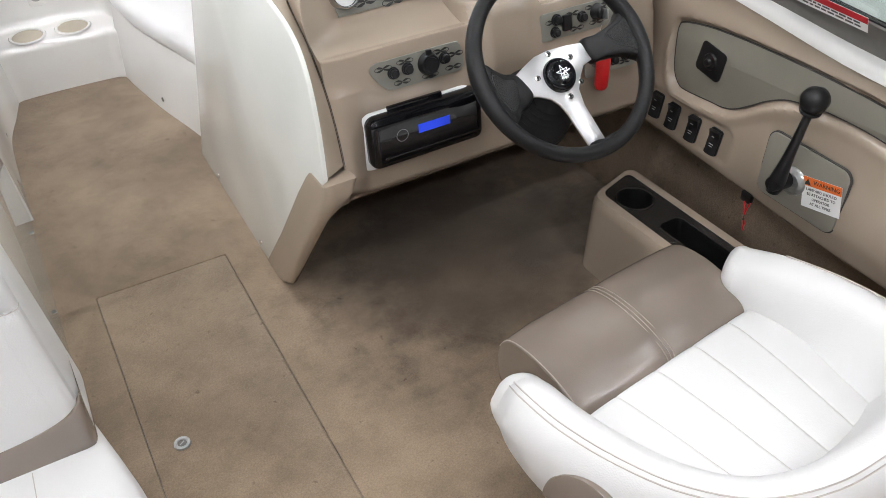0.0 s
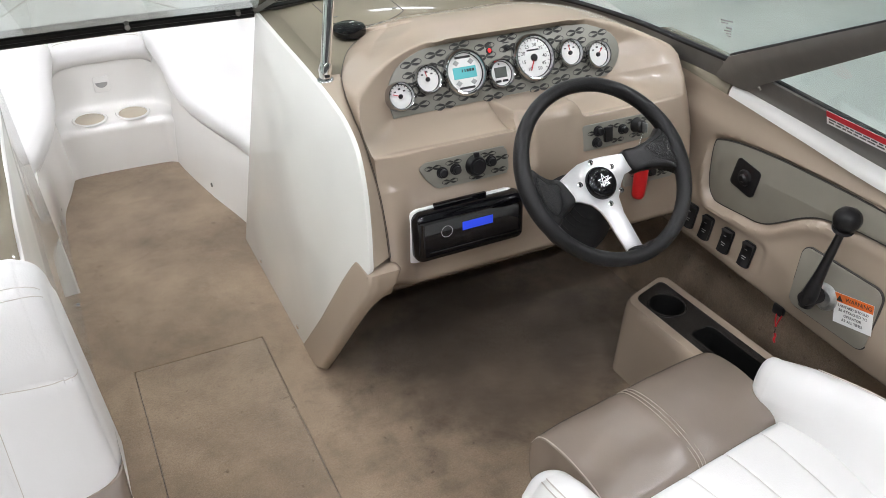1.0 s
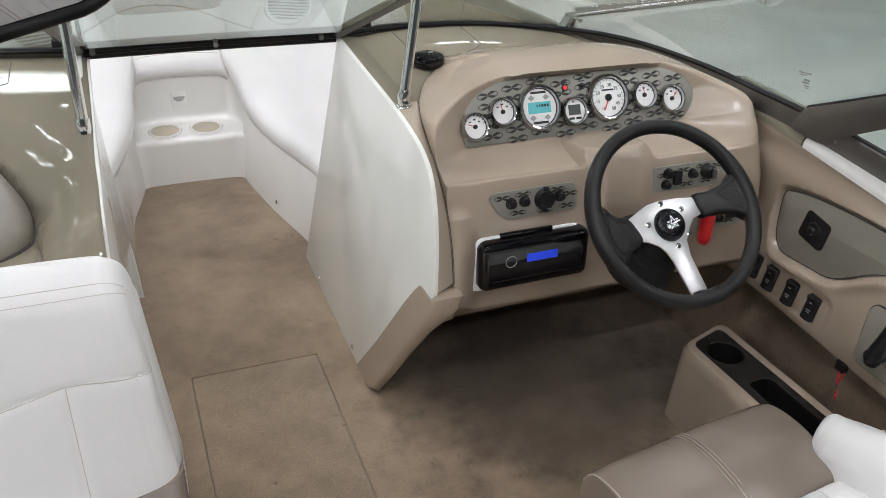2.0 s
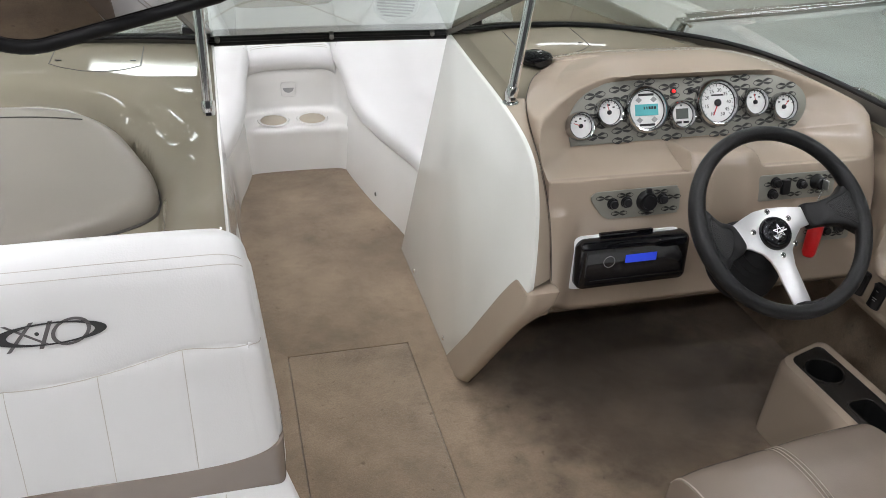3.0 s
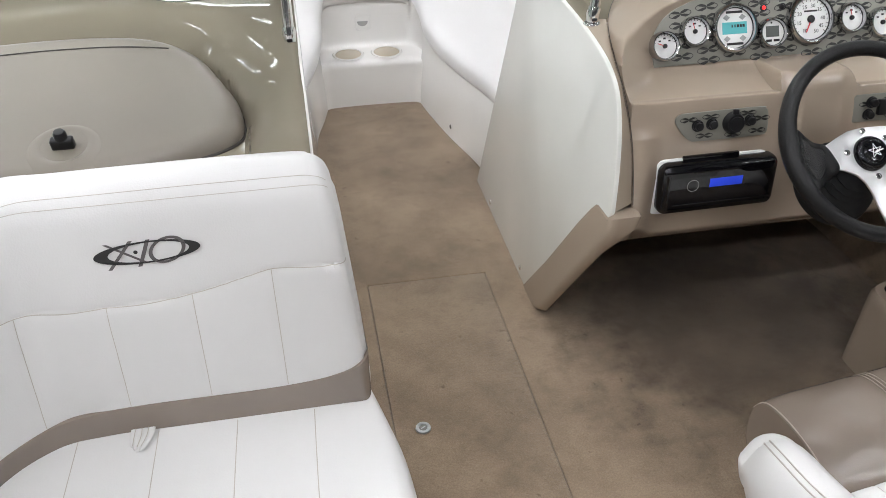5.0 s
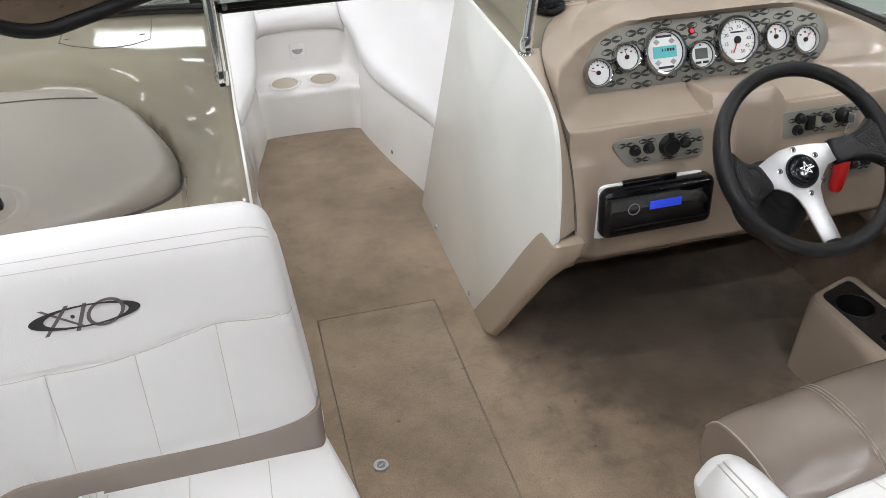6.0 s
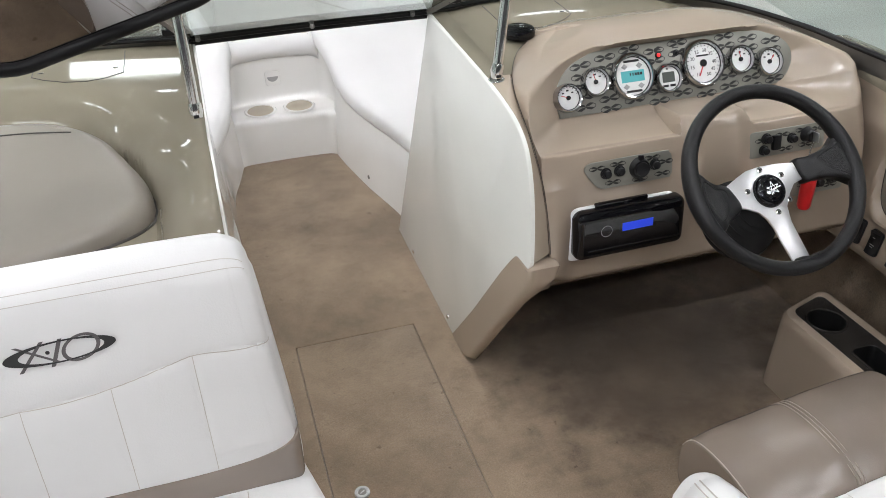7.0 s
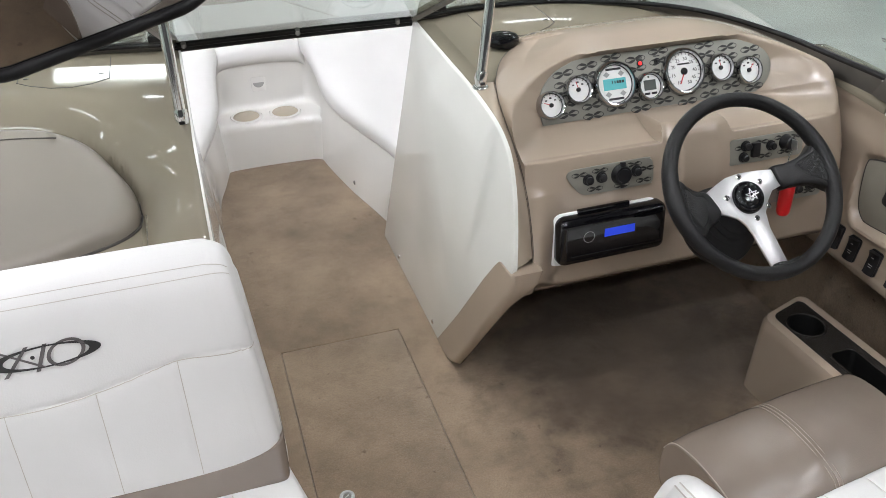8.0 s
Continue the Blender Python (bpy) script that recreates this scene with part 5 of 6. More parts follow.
def build_driver_seat():
    at = pose(0.82, -1.04, 0, 0, 0, 7)
    s = thing("driver_seat", "white vinyl bucket driver seat with a taupe flip-up bolster", "boat seat", at=at)
    ped = part("pedestal", turned([(0.16, 0.0), (0.155, 0.012), (0.06, 0.03), (0.05, 0.06), (0.05, 0.16), (0.12, 0.17)], 32), BLACK, s, "dark round seat pedestal")
    # taupe bolster: rolled front
    def bolster_row(x, k):
        pts = [(0.045, 0.185), (0.036, 0.238), (0.040, 0.262), (0.056, 0.280), (0.098, 0.297), (0.15, 0.305), (0.196, 0.303), (0.228, 0.291), (0.247, 0.262), (0.250, 0.215), (0.240, 0.178), (0.2, 0.165)]
        cy, cz = 0.155, 0.225
        return [(x, cy + (y - cy) * k, cz + (z - cz) * k) for y, z in pts]
    xs = ((-0.206, 0.925), (-0.205, 0.950), (-0.201, 0.966), (-0.190, 0.978), (-0.15, 1.000), (-0.08, 1.020), (0.0, 1.028), (0.1, 1.022), (0.170, 1.003), (0.198, 0.985), (0.207, 0.972), (0.211, 0.95), (0.212, 0.93))
    rows = [bolster_row(x, k) for x, k in xs]
    b = loft(rows, 120, 80)
    for v in b.verts:
        v.co.z += 0.0030 * noise.noise((v.co.x * 14, v.co.y * 18, 0.3)) - 0.0035 * math.exp(-(((v.co.x + 0.002) / 0.013) ** 2)) * (v.co.z > 0.24)
    part("bolster", b, VINYL_TAN, s, "taupe vinyl flip-up bolster")
    for x, k in ((-0.206, 0.925), (0.212, 0.93)):
        e = bmesh.new()
        e.faces.new([e.verts.new(p) for p in spline(bolster_row(x, k), 24)])
        part("bolster_end", e, VINYL_TAN, s, "taupe vinyl bolster end")
    for x in (-0.010, -0.002, 0.006):
        part("stitch", sweep([Vector(p) + Vector((0, 0, 0.0005 - 0.0024)) for p in bolster_row(x, 1.029)[1:9]], 0.0008, 5, n_path=30), TAN_THREAD, s)
    part("piping", sweep([Vector(p) for p in bolster_row(-0.2035, 0.962)[1:9]], 0.0013, 6, n_path=24), TAN_THREAD, s)
    # seat cushion with four channels
    rows = []
    for y, w, z in ((0.044, 0.220, 0.235), (0.040, 0.224, 0.262), (0.02, 0.226, 0.276), (-0.08, 0.208, 0.278), (-0.20, 0.182, 0.272), (-0.34, 0.150, 0.266)):
        row = []
        for i in range(121):
            u = -1 + 2 * i / 120
            chan = abs(math.sin(math.pi * (u + 1) / 2 * 5)) ** 0.22 * 0.003
            row.append((u * w, y, z + chan - 0.012 * abs(u) ** 6))
        rows.append(row)
    cols = [spline([r[j] for r in rows], 20) for j in range(121)]
    bm = bmesh.new()
    grid(bm, [[cols[j][i] for j in range(121)] for i in range(20)])
    part("seat_cushion", bm, VINYL_WHITE, s, "white channelled seat cushion")
    for k in range(1, 5):
        u = -1 + 2 * k / 5
        line = [(u * w, y, z + 0.0006 - 0.012 * abs(u) ** 6) for y, w, z in ((0.040, 0.224, 0.262), (0.02, 0.226, 0.276), (-0.08, 0.208, 0.278), (-0.20, 0.182, 0.272), (-0.33, 0.152, 0.266))]
        part("seam", sweep(line, 0.0004, 6, n_path=24), SEAM, s)
    part("shell", box((0.40, 0.36, 0.10), 0.03, 3, (0, -0.09, 0.205)), VINYL_WHITE, s)
    # wrap-round arms and back: one padded band, U-shaped
    plan = [(0.540, -0.962, 0.340, 0.047, 0.125), (0.535, -1.000, 0.357, 0.050, 0.155), (0.545, -1.070, 0.361, 0.050, 0.18), (0.572, -1.150, 0.363, 0.048, 0.19), (0.612, -1.230, 0.368, 0.045, 0.20), (0.672, -1.296, 0.378, 0.043, 0.21), (0.755, -1.332, 0.392, 0.042, 0.22), (0.850, -1.338, 0.402, 0.042, 0.22),
            (0.950, -1.328, 0.405, 0.042, 0.21), (1.040, -1.300, 0.400, 0.042, 0.20), (1.090, -1.250, 0.388, 0.043, 0.19), (1.098, -1.150, 0.376, 0.045, 0.18), (1.088, -1.060, 0.367, 0.047, 0.17), (1.062, -0.980, 0.360, 0.052, 0.16), (1.036, -0.922, 0.350, 0.051, 0.14)]
    inv = at.inverted()
    stations = [(*(inv @ Vector((x, y, 0))).xy, zt, w, h) for x, y, zt, w, h in plan]
    rows = []
    for i, (x, y, zt, w, h) in enumerate(stations):
        a, c = stations[max(i - 1, 0)], stations[min(i + 1, len(stations) - 1)]
        t = Vector((c[0] - a[0], c[1] - a[1], 0)).normalized()
        nrm = Vector((t.y, -t.x, 0))  # outward
        if nrm.dot(Vector((x, y + 0.1, 0))) < 0:
            nrm = -nrm
        c0 = Vector((x, y, 0))
        row = []
        q = min(1.0, i / 3, (len(stations) - 1 - i) / 3)
        for o, v in ((-0.8 - 1.05 * q, -h + 0.35 * h * q), (-0.9 - 0.45 * q, -h * 0.5 + 0.06 * h * q), (-0.92 - 0.1 * q, -0.046), (-0.60, -0.013), (0.0, 0.0), (0.55, -0.012), (0.9, -0.045), (1.0, -h * 0.5), (0.75, -h * 0.85), (0.4, -h)):
            row.append(c0 + nrm * (o * w) + Vector((0, 0, zt + v)))
        rows.append(row)
    band = loft(rows, 80, 30)
    part("wrap", band, VINYL_WHITE, s, "white padded wrap-round arms and back")
    for r0 in (rows[0], rows[-1]):
        pts = spline(r0, 44)
        c0 = sum(pts, Vector()) / len(pts)
        cap = bmesh.new()
        push = Vector((0, 0.03, 0))
        rws = [[c0 + (p - c0) * k + push * q for p in pts] for k, q in ((1.0, 0.0), (0.985, 0.20), (0.95, 0.40), (0.88, 0.60), (0.77, 0.78), (0.62, 0.92), (0.4, 1.01), (0.2, 1.04), (0.02, 1.05))]
        grid(cap, rws, close=True)
        part("arm_end", cap, VINYL_WHITE, s)
    for off, dz in ((0.30, -0.0030), (0.46, -0.0080)):
        line = []
        for i, (x, y, zt, w, h) in enumerate(stations[:-1]):
            a, c = stations[max(i - 1, 0)], stations[min(i + 1, len(stations) - 1)]
            t = Vector((c[0] - a[0], c[1] - a[1], 0)).normalized()
            nrm = Vector((t.y, -t.x, 0))
            if nrm.dot(Vector((x, y + 0.1, 0))) < 0:
                nrm = -nrm
            line.append(Vector((x, y, zt + dz)) + nrm * (off * w + 0.0015))
        part("piping", sweep(line, 0.0013, 6, n_path=70), THREAD, s)
    # taupe side patch, arched
    patch = slab([(0.075 * math.cos(a), 0.085 * math.sin(a) - 0.03) for a in (math.pi * i / 24 for i in range(25))], 0.012, 0.003)
    m = inv @ facing((0.515, -1.160, 0.266), (-1, -0.30, 0.10))
    part("side_patch", moved(patch, m), VINYL_TAN, s, "taupe arched side patch")
    part("hinge_bar", box((0.022, 0.09, 0.010), 0.003, 2, (0.214, 0.02, 0.258)), ALLOY, s, "bare alloy hinge bar")


# ---- port side: dash, glove box ----
def build_port_dash():
    d = thing("dash_deck", "glossy tan gelcoat port dash deck with a swept channel", "deck")
    # deck top falls into a channel round the glove box, loft across the boat
    # smooth deck: a level shelf by the glass that rolls down into the bay round the glove box
    outline = [(-0.216, -0.385), (-0.222, -0.34), (-0.245, -0.285), (-0.282, -0.215), (-0.332, -0.165), (-0.40, -0.136), (-0.5, -0.124), (-0.65, -0.128), (-0.80, -0.15), (-0.92, -0.21), (-0.98, -0.29), (-1.0, -0.40), (-0.98, -0.49), (-0.8, -0.515), (-0.6, -0.506), (-0.43, -0.498), (-0.345, -0.480), (-0.262, -0.446), (-0.226, -0.415)]
    lid_edge = np.array([(p.x, p.y) for p in spline([(x, y, 0) for x, y in (*outline, outline[0])], 300)])

    def depth(x, y):
        """How far the deck has rolled down towards the lid."""
        y = max(y, -0.385)
        inside = y < -0.124 and x < -0.216 and ((x + 0.216) / 0.16) ** 2 + ((y + 0.385) / 0.25) ** 2 > 0 and np.hypot(max(0.0, (x + 0.40) / 0.184), max(0.0, (y + 0.385) / 0.25)) < 1
        d = 0.0 if inside else float(np.sqrt(((lid_edge - (x, y)) ** 2).sum(axis=1).min()))
        f = max(0.0, min(1.0, 1 - d / 0.145))
        return 0.088 * f ** 3

    rows = []
    xs = [-0.110 - 0.0045 * i for i in range(62)] + [-0.40 - 0.02 * i for i in range(33)]
    for x in xs:
        row = []
        for i in range(70):
            y = 0.23 - 0.0117 * i
            z = 0.757 + 0.012 * min(1.0, max(0.0, (-x - 0.12) / 0.3)) - 0.03 * max(0.0, -x - 0.6) ** 1.2
            if y < -0.05:
                z -= 0.10 * (-0.05 - y) ** 1.35
            z -= depth(x, y) * (1 + 0.25 * max(0.0, -y - 0.2))
            if y < -0.50:
                z -= 6.0 * (-0.50 - y) ** 2
            edge = max(0.0, (x + 0.120) / 0.008)
            row.append((x, y, z - 0.003 * edge * edge))
        rows.append(row)
    bm = bmesh.new()
    grid(bm, rows)
    bmesh.ops.recalc_face_normals(bm, faces=bm.faces)
    bmesh.ops.solidify(bm, geom=bm.faces[:], thickness=0.004)
    lay = skin(bm)
    part("top", bm, GEL_TAN, d)
    part("edge", sweep([(-0.109, y, z - 0.003) for y, z in ((0.2, 0.754), (0.0, 0.752), (-0.2, 0.744), (-0.3, 0.738), (-0.4, 0.726), (-0.5, 0.712), (-0.56, 0.675))], 0.0035, 10, n_path=30), GEL_WHITE, d, "white moulded deck edge")
    access_lid(d, -1, lay)
    g = thing("glove_box", "tan padded glove box lid with a black turn latch", "glove box")
    # pillow lid
    pts = spline([(x, y, 0) for x, y in (*outline, outline[0])], 96)[:-1]
    cx, cy = -0.60, -0.30
    def lid_z(y):
        return 0.687 + (y + 0.33) * 0.24
    bm = bmesh.new()
    rows = []
    for k, dz in ((0.992, -0.048), (1.0, -0.030), (1.0, -0.018), (0.994, -0.007), (0.978, 0.0035), (0.955, 0.0095), (0.925, 0.0128), (0.88, 0.0143), (0.6, 0.0165), (0.3, 0.017), (0.001, 0.0175)):
        rows.append([(cx + (p.x - cx) * k, cy + (p.y - cy) * k, lid_z(cy + (p.y - cy) * k) + dz) for p in pts])
    grid(bm, rows, close=True)
    on_lid = skin(bm)
    part("lid", bm, LID_TAN, g)
    rim = [p for p in pts if p.y < -0.20 and p.x > -0.95]
    rim = rim[next((i + 1 for i in range(len(rim) - 1) if (rim[i] - rim[i + 1]).length > 0.1), 0):] + rim[:next((i + 1 for i in range(len(rim) - 1) if (rim[i] - rim[i + 1]).length > 0.1), 0)]
    part("lid_gap", sweep([lay.cast((p.x + 0.001 * (p.x > -0.3), p.y - 0.001, 1.0), (0, 0, -1), 0.0) for p in rim], 0.0032, 8), SEAM_DARK, g, "dark gap round the lid")
    # shadow gap of the hinge along the back of the lid
    part("hinge_gap", sweep([on_lid.cast((p.x, p.y, 1.0), (0, 0, -1), 0.0002) for p in spline([(-0.345, -0.190, 0), (-0.42, -0.178, 0), (-0.50, -0.174, 0), (-0.60, -0.176, 0), (-0.75, -0.188, 0)], 40)], 0.0016, 6), SEAM_DARK, g, "dark hinge gap")
    lat_at = facing((-0.498, -0.442, lid_z(-0.442) + 0.0125), (0, -0.235, 0.972))
    dish = part("latch_dish", moved(turned([(0.0, -0.0010), (0.026, -0.0008), (0.036, 0.0030), (0.043, 0.0062), (0.049, 0.0058), (0.060, 0.0018), (0.074, -0.004)], 48), lat_at), LID_TAN, g)
    lat = part("latch", moved(box((0.036, 0.016, 0.020), 0.004, 3, (0, 0, 0.011)), lat_at), BLACK, g, "black plastic turn latch")
    part("latch_knob", moved(turned([(0.0105, 0.0), (0.010, 0.010), (0.008, 0.013), (0, 0.0135)], 20), lat_at @ pose(0, 0.002, 0.020)), BLACK, lat)


# ---- windshield, struts, mirror ----
POST = [(0.432, 0.185, 0.766), (0.447, 0.03, 0.845), (0.467, -0.10, 0.906), (0.500, -0.30, 0.995)]
SILL_STAR = [(0.432, 0.185, 0.768), (0.60, 0.20, 0.772), (0.80, 0.185, 0.770), (1.00, 0.125, 0.757), (1.13, 0.045, 0.738), (1.215, -0.10, 0.715), (1.243, -0.28, 0.700), (1.255, -0.47, 0.690)]
SILL_SIDE = [(1.255, -0.47, 0.690), (1.262, -0.7, 0.672), (1.268, -0.95, 0.655), (1.27, -1.3, 0.645)]


def mirrored(pts):
    return [(2 * MID - x, y, z) for x, y, z in pts]


def build_windshield():
    def pane(name, low, high, label):
        w = thing(name, label, "windshield")
        n = 30
        a, b = spline(low, n), spline(high, n)
        bm = bmesh.new()
        grid(bm, [[p.lerp(q, k / 6) for k in range(7)] for p, q in zip(a, b)])
        bmesh.ops.recalc_face_normals(bm, faces=bm.faces)
        bmesh.ops.solidify(bm, geom=bm.faces[:], thickness=0.005)
        g = part("pane", bm, GLASS, w, "clear green-tinted glass")
        g.visible_shadow = False
        return w, a, b

    rake = Vector((0.068, -0.485, 0.229)) * 1.5
    for side, sgn in (("starboard", 1), ("port", -1)):
        low = SILL_STAR
        high = []
        for i, p in enumerate(low):
            f = i / (len(low) - 1)
            v = rake.lerp(Vector((-0.16, -0.64, 0.36)), f)
            high.append(Vector(p) + v)
        if sgn < 0:
            low = mirrored(low)
            high = [Vector((2 * MID - p.x, p.y, p.z)) for p in high]
        w, a, b = pane("windshield", low, high, "curved raked windshield pane in a dark metal frame")
        part("sill_seal", sweep([p + Vector((0, 0.004, -0.001)) for p in a], 0.0120, 10), RUBBER, w, "black rubber sill seal")
        rail = bmesh.new()
        strips = []
        for i, (p, q) in enumerate(zip(a, b)):
            f = i / (len(a) - 1)
            up = (q - p).normalized()
            inn = Vector((MID - p.x, -0.9, 0)).normalized() * 0.010
            hgt = 0.020 + 0.095 * max(0.0, (f - 0.35) / 0.65) ** 1.1
            strips.append([p + inn + Vector((0, 0, -0.006)), p + inn + up * hgt * 0.5, p + inn * 0.7 + up * hgt])
        grid(rail, strips)
        bmesh.ops.recalc_face_normals(rail, faces=rail.faces)
        bmesh.ops.solidify(rail, geom=rail.faces[:], thickness=0.006)
        part("sill_rail", rail, FRAME_GREY, w, "dark metal sill rail")
        part("glass_seal", sweep([s_[2] for s_ in strips], 0.0075, 8), RUBBER, w)
        part("top_rail", sweep(b, 0.012, 10), FRAME_GREY, w, "dark metal top rail")
        post = [Vector(p) for p in (low[0], high[0])]
        part("post", sweep([post[0], post[0].lerp(post[1], 0.5), post[1]], 0.013, 4, flat=1.0), FRAME_GREY, w, "dark metal inner post")
        part("post_seal", sweep([p + Vector((-sgn * 0.016, 0, 0.004)) for p in post], 0.007, 8), RUBBER, w)
        part("hinge_clip", box((0.03, 0.018, 0.016), 0.004, 2, Matrix.Translation(post[0].lerp(post[1], 0.16) + Vector((sgn * 0.014, -0.01, 0)))), BLACK, w, "black latch block")
        # broad rear post of the front pane
        q0, q1 = Vector((1.218, -0.505, 0.761)), Vector((1.082, -1.118, 1.060))
        s0, s1 = Vector((1.226, -0.610, 0.746)), Vector((1.093, -1.100, 1.036))
        c0 = Vector((1.243, -0.455, 0.702))
        strip = [[c0, Vector((1.247, -0.54, 0.700))], [c0.lerp(q0, 0.55), Vector((1.238, -0.565, 0.718))], [q0, s0], [q0.lerp(q1, 0.4), s0.lerp(s1, 0.4)], [q1, s1]]
        if sgn < 0:
            strip = [[Vector((2 * MID - p.x, p.y, p.z)) for p in row] for row in strip]
        bar = bmesh.new()
        grid(bar, [[p.lerp(q, k / 4) + Vector((-sgn * (0.006 + 0.004 * (k in (1, 2, 3))), 0, 0)) for k in range(5)] for p, q in strip])
        bmesh.ops.recalc_face_normals(bar, faces=bar.faces)
        bmesh.ops.solidify(bar, geom=bar.faces[:], thickness=0.010)
        part("corner_post", bar, FRAME_GREY, w, "broad dark metal corner post")
        for k in (0, 1):
            part("post_gasket", sweep([row[k] + Vector((-sgn * 0.007, 0, 0)) for row in strip[2:]], 0.0045, 8), RUBBER, w)
        for p in (c0.lerp(q0, 0.6), s0.lerp(q0, 0.5), s0 + Vector((0.008, 0.03, -0.03))):
            at = p if sgn > 0 else Vector((2 * MID - p.x, p.y, p.z))
            part("rivet", moved(turned([(0, 0.003), (0.003, 0.0025), (0.005, 0.0)], 12), facing(at + Vector((-sgn * 0.011, 0, 0)), (-sgn * 0.91, 0, -0.41))), FRAME_GREY, w)
        sp = []
        # side pane
        low2 = SILL_SIDE if sgn > 0 else mirrored(SILL_SIDE)
        high2 = [Vector(p) + Vector((-sgn * 0.16, -0.64 * max(0.2, 1 - i * 0.3), 0.36 - 0.06 * i)) for i, p in enumerate(low2)]
        w2, a2, b2 = pane("side_window", low2, high2, "raked side windshield pane in a dark metal frame")
        rows = []
        for p, q in zip(a2, b2):
            dirn = (q - p).normalized()
            rows.append([p + Vector((-sgn * 0.004, 0, 0.0)), p + dirn * 0.055 + Vector((-sgn * 0.006, 0, 0)), p + dirn * 0.110 + Vector((-sgn * 0.003, 0, 0))])
        bmr = bmesh.new()
        grid(bmr, rows)
        bmesh.ops.recalc_face_normals(bmr, faces=bmr.faces)
        bmesh.ops.solidify(bmr, geom=bmr.faces[:], thickness=0.008)
        part("sill_rail", bmr, FRAME_GREY, w2, "broad dark metal sill rail")
        part("seal", sweep([p + (q - p).normalized() * 0.112 for p, q in zip(a2, b2)], 0.006, 8), RUBBER, w2)
        part("top_rail", sweep(b2, 0.012, 10), FRAME_GREY, w2)
    # centre window, closed over the walkway
    a, b = Vector(POST[0]), Vector(POST[0]) + rake
    low = [(2 * MID - a.x, a.y, a.z), (MID, a.y + 0.006, a.z), tuple(a)]
    high = [Vector((2 * MID - b.x, b.y, b.z)), Vector((MID, b.y, b.z)), b]
    w, p, q = pane("centre_window", low, high, "closed centre walk-through window with a black sealed bottom rail")
    part("bottom_rail", sweep([v + Vector((0, -0.006, 0.003)) for v in p], 0.010, 8), RUBBER, w)
    part("bottom_seal", sweep([v + Vector((0, 0.002, -0.008)) for v in p], 0.010, 10), RUBBER, w, "black rubber bottom seal")
    part("upper_seal", sweep([v + Vector((0, -0.014, 0.017)) for v in p], 0.011, 10), RUBBER, w)
    part("top_rail", sweep(q, 0.012, 10), FRAME_GREY, w)
    for f in (0.04, 0.5, 0.93):
        v = p[0].lerp(p[-1], f)
        part("screw", moved(turned([(0, 0.003), (0.005, 0.002), (0.006, 0)], 12), facing(v + Vector((0, -0.016, 0.0)), (0, -1, 0.2))), FRAME_GREY, w)
    part("stile", box((0.024, 0.012, 0.36), 0.003, 2, Matrix.Translation(p[0].lerp(q[0], 0.36) + Vector((0.016, -0.004, 0))) @ (q[0] - p[0]).to_track_quat("Z", "Y").to_matrix().to_4x4()), GREY_PLASTIC, w, "pale metal hinge stile")


def build_struts():
    for foot, top in (((0.452, -0.241, 0.742), (0.484, -0.215, 0.935)), ((-0.124, -0.225, 0.738), (-0.124, -0.20, 0.935))):
        f, t = Vector(foot), Vector(top)
        s = thing("windshield_strut", "polished steel strut from deck to windshield", "strut", "windshield struts")
        part("tube", sweep([f + Vector((0, 0, 0.012)), t], 0.0100, 18), CHROME, s)
        part("foot_plate", moved(turned([(0, 0.006), (0.012, 0.006), (0.016, 0.003), (0.017, 0)], 24), Matrix.Translation(f)), CHROME, s)
        part("foot_fitting", sweep([f + Vector((0, 0, 0.003)), f + Vector((0, 0, 0.02)), f.lerp(t, 0.16)], [0.011, 0.0128, 0.0120], 16), CHROME, s)
        part("foot_slot", box((0.010, 0.004, 0.006), 0.001, 1, Matrix.Translation(f + Vector((0, -0.0115, 0.012)))), BLACK, s)
        part("top_fitting", sweep([f.lerp(t, 0.90), t + Vector((0, 0, 0.006))], 0.0105, 16), CHROME, s)
        part("top_bracket", box((0.026, 0.03, 0.018), 0.004, 2, Matrix.Translation(t + Vector((0, 0.006, 0.010)))), CHROME, s)


def build_mirror():
    n = Vector((0.432, -0.876, -0.218)).normalized()
    m = facing((-0.205, -0.515, 1.090), n, spin=8.0)
    r = thing("tow_mirror", "wide rear-view mirror in a black rubber rim", "mirror", at=m)
    W, H = 0.45, 0.19
    out = rounded(W, H, 0.10, 10)
    # slightly bowed lower edge
    out = [(x, y - 0.014 * math.cos(math.pi * x / W) * (1 if y < 0 else -1)) for x, y in out]
    part("glass", slab(out, 0.004), MIRROR, r, "silvered mirror glass", smooth=False)
    part("rim", sweep([(x, y, 0.001) for x, y in (*out, out[0])], 0.0095, 10), RUBBER, r, "thick black rubber rim")
    back = slab([(x * 0.97, y * 0.94) for x, y in out], 0.03, 0.0)
    part("shell", moved(back, pose(0, 0, -0.005)), BLACK, r)
    part("arm", sweep([(0.1, 0.02, -0.03), (0.16, 0.05, -0.10), (0.24, 0.06, -0.14)], 0.012, 10, n_path=12), BLACK, r, "black mounting arm")


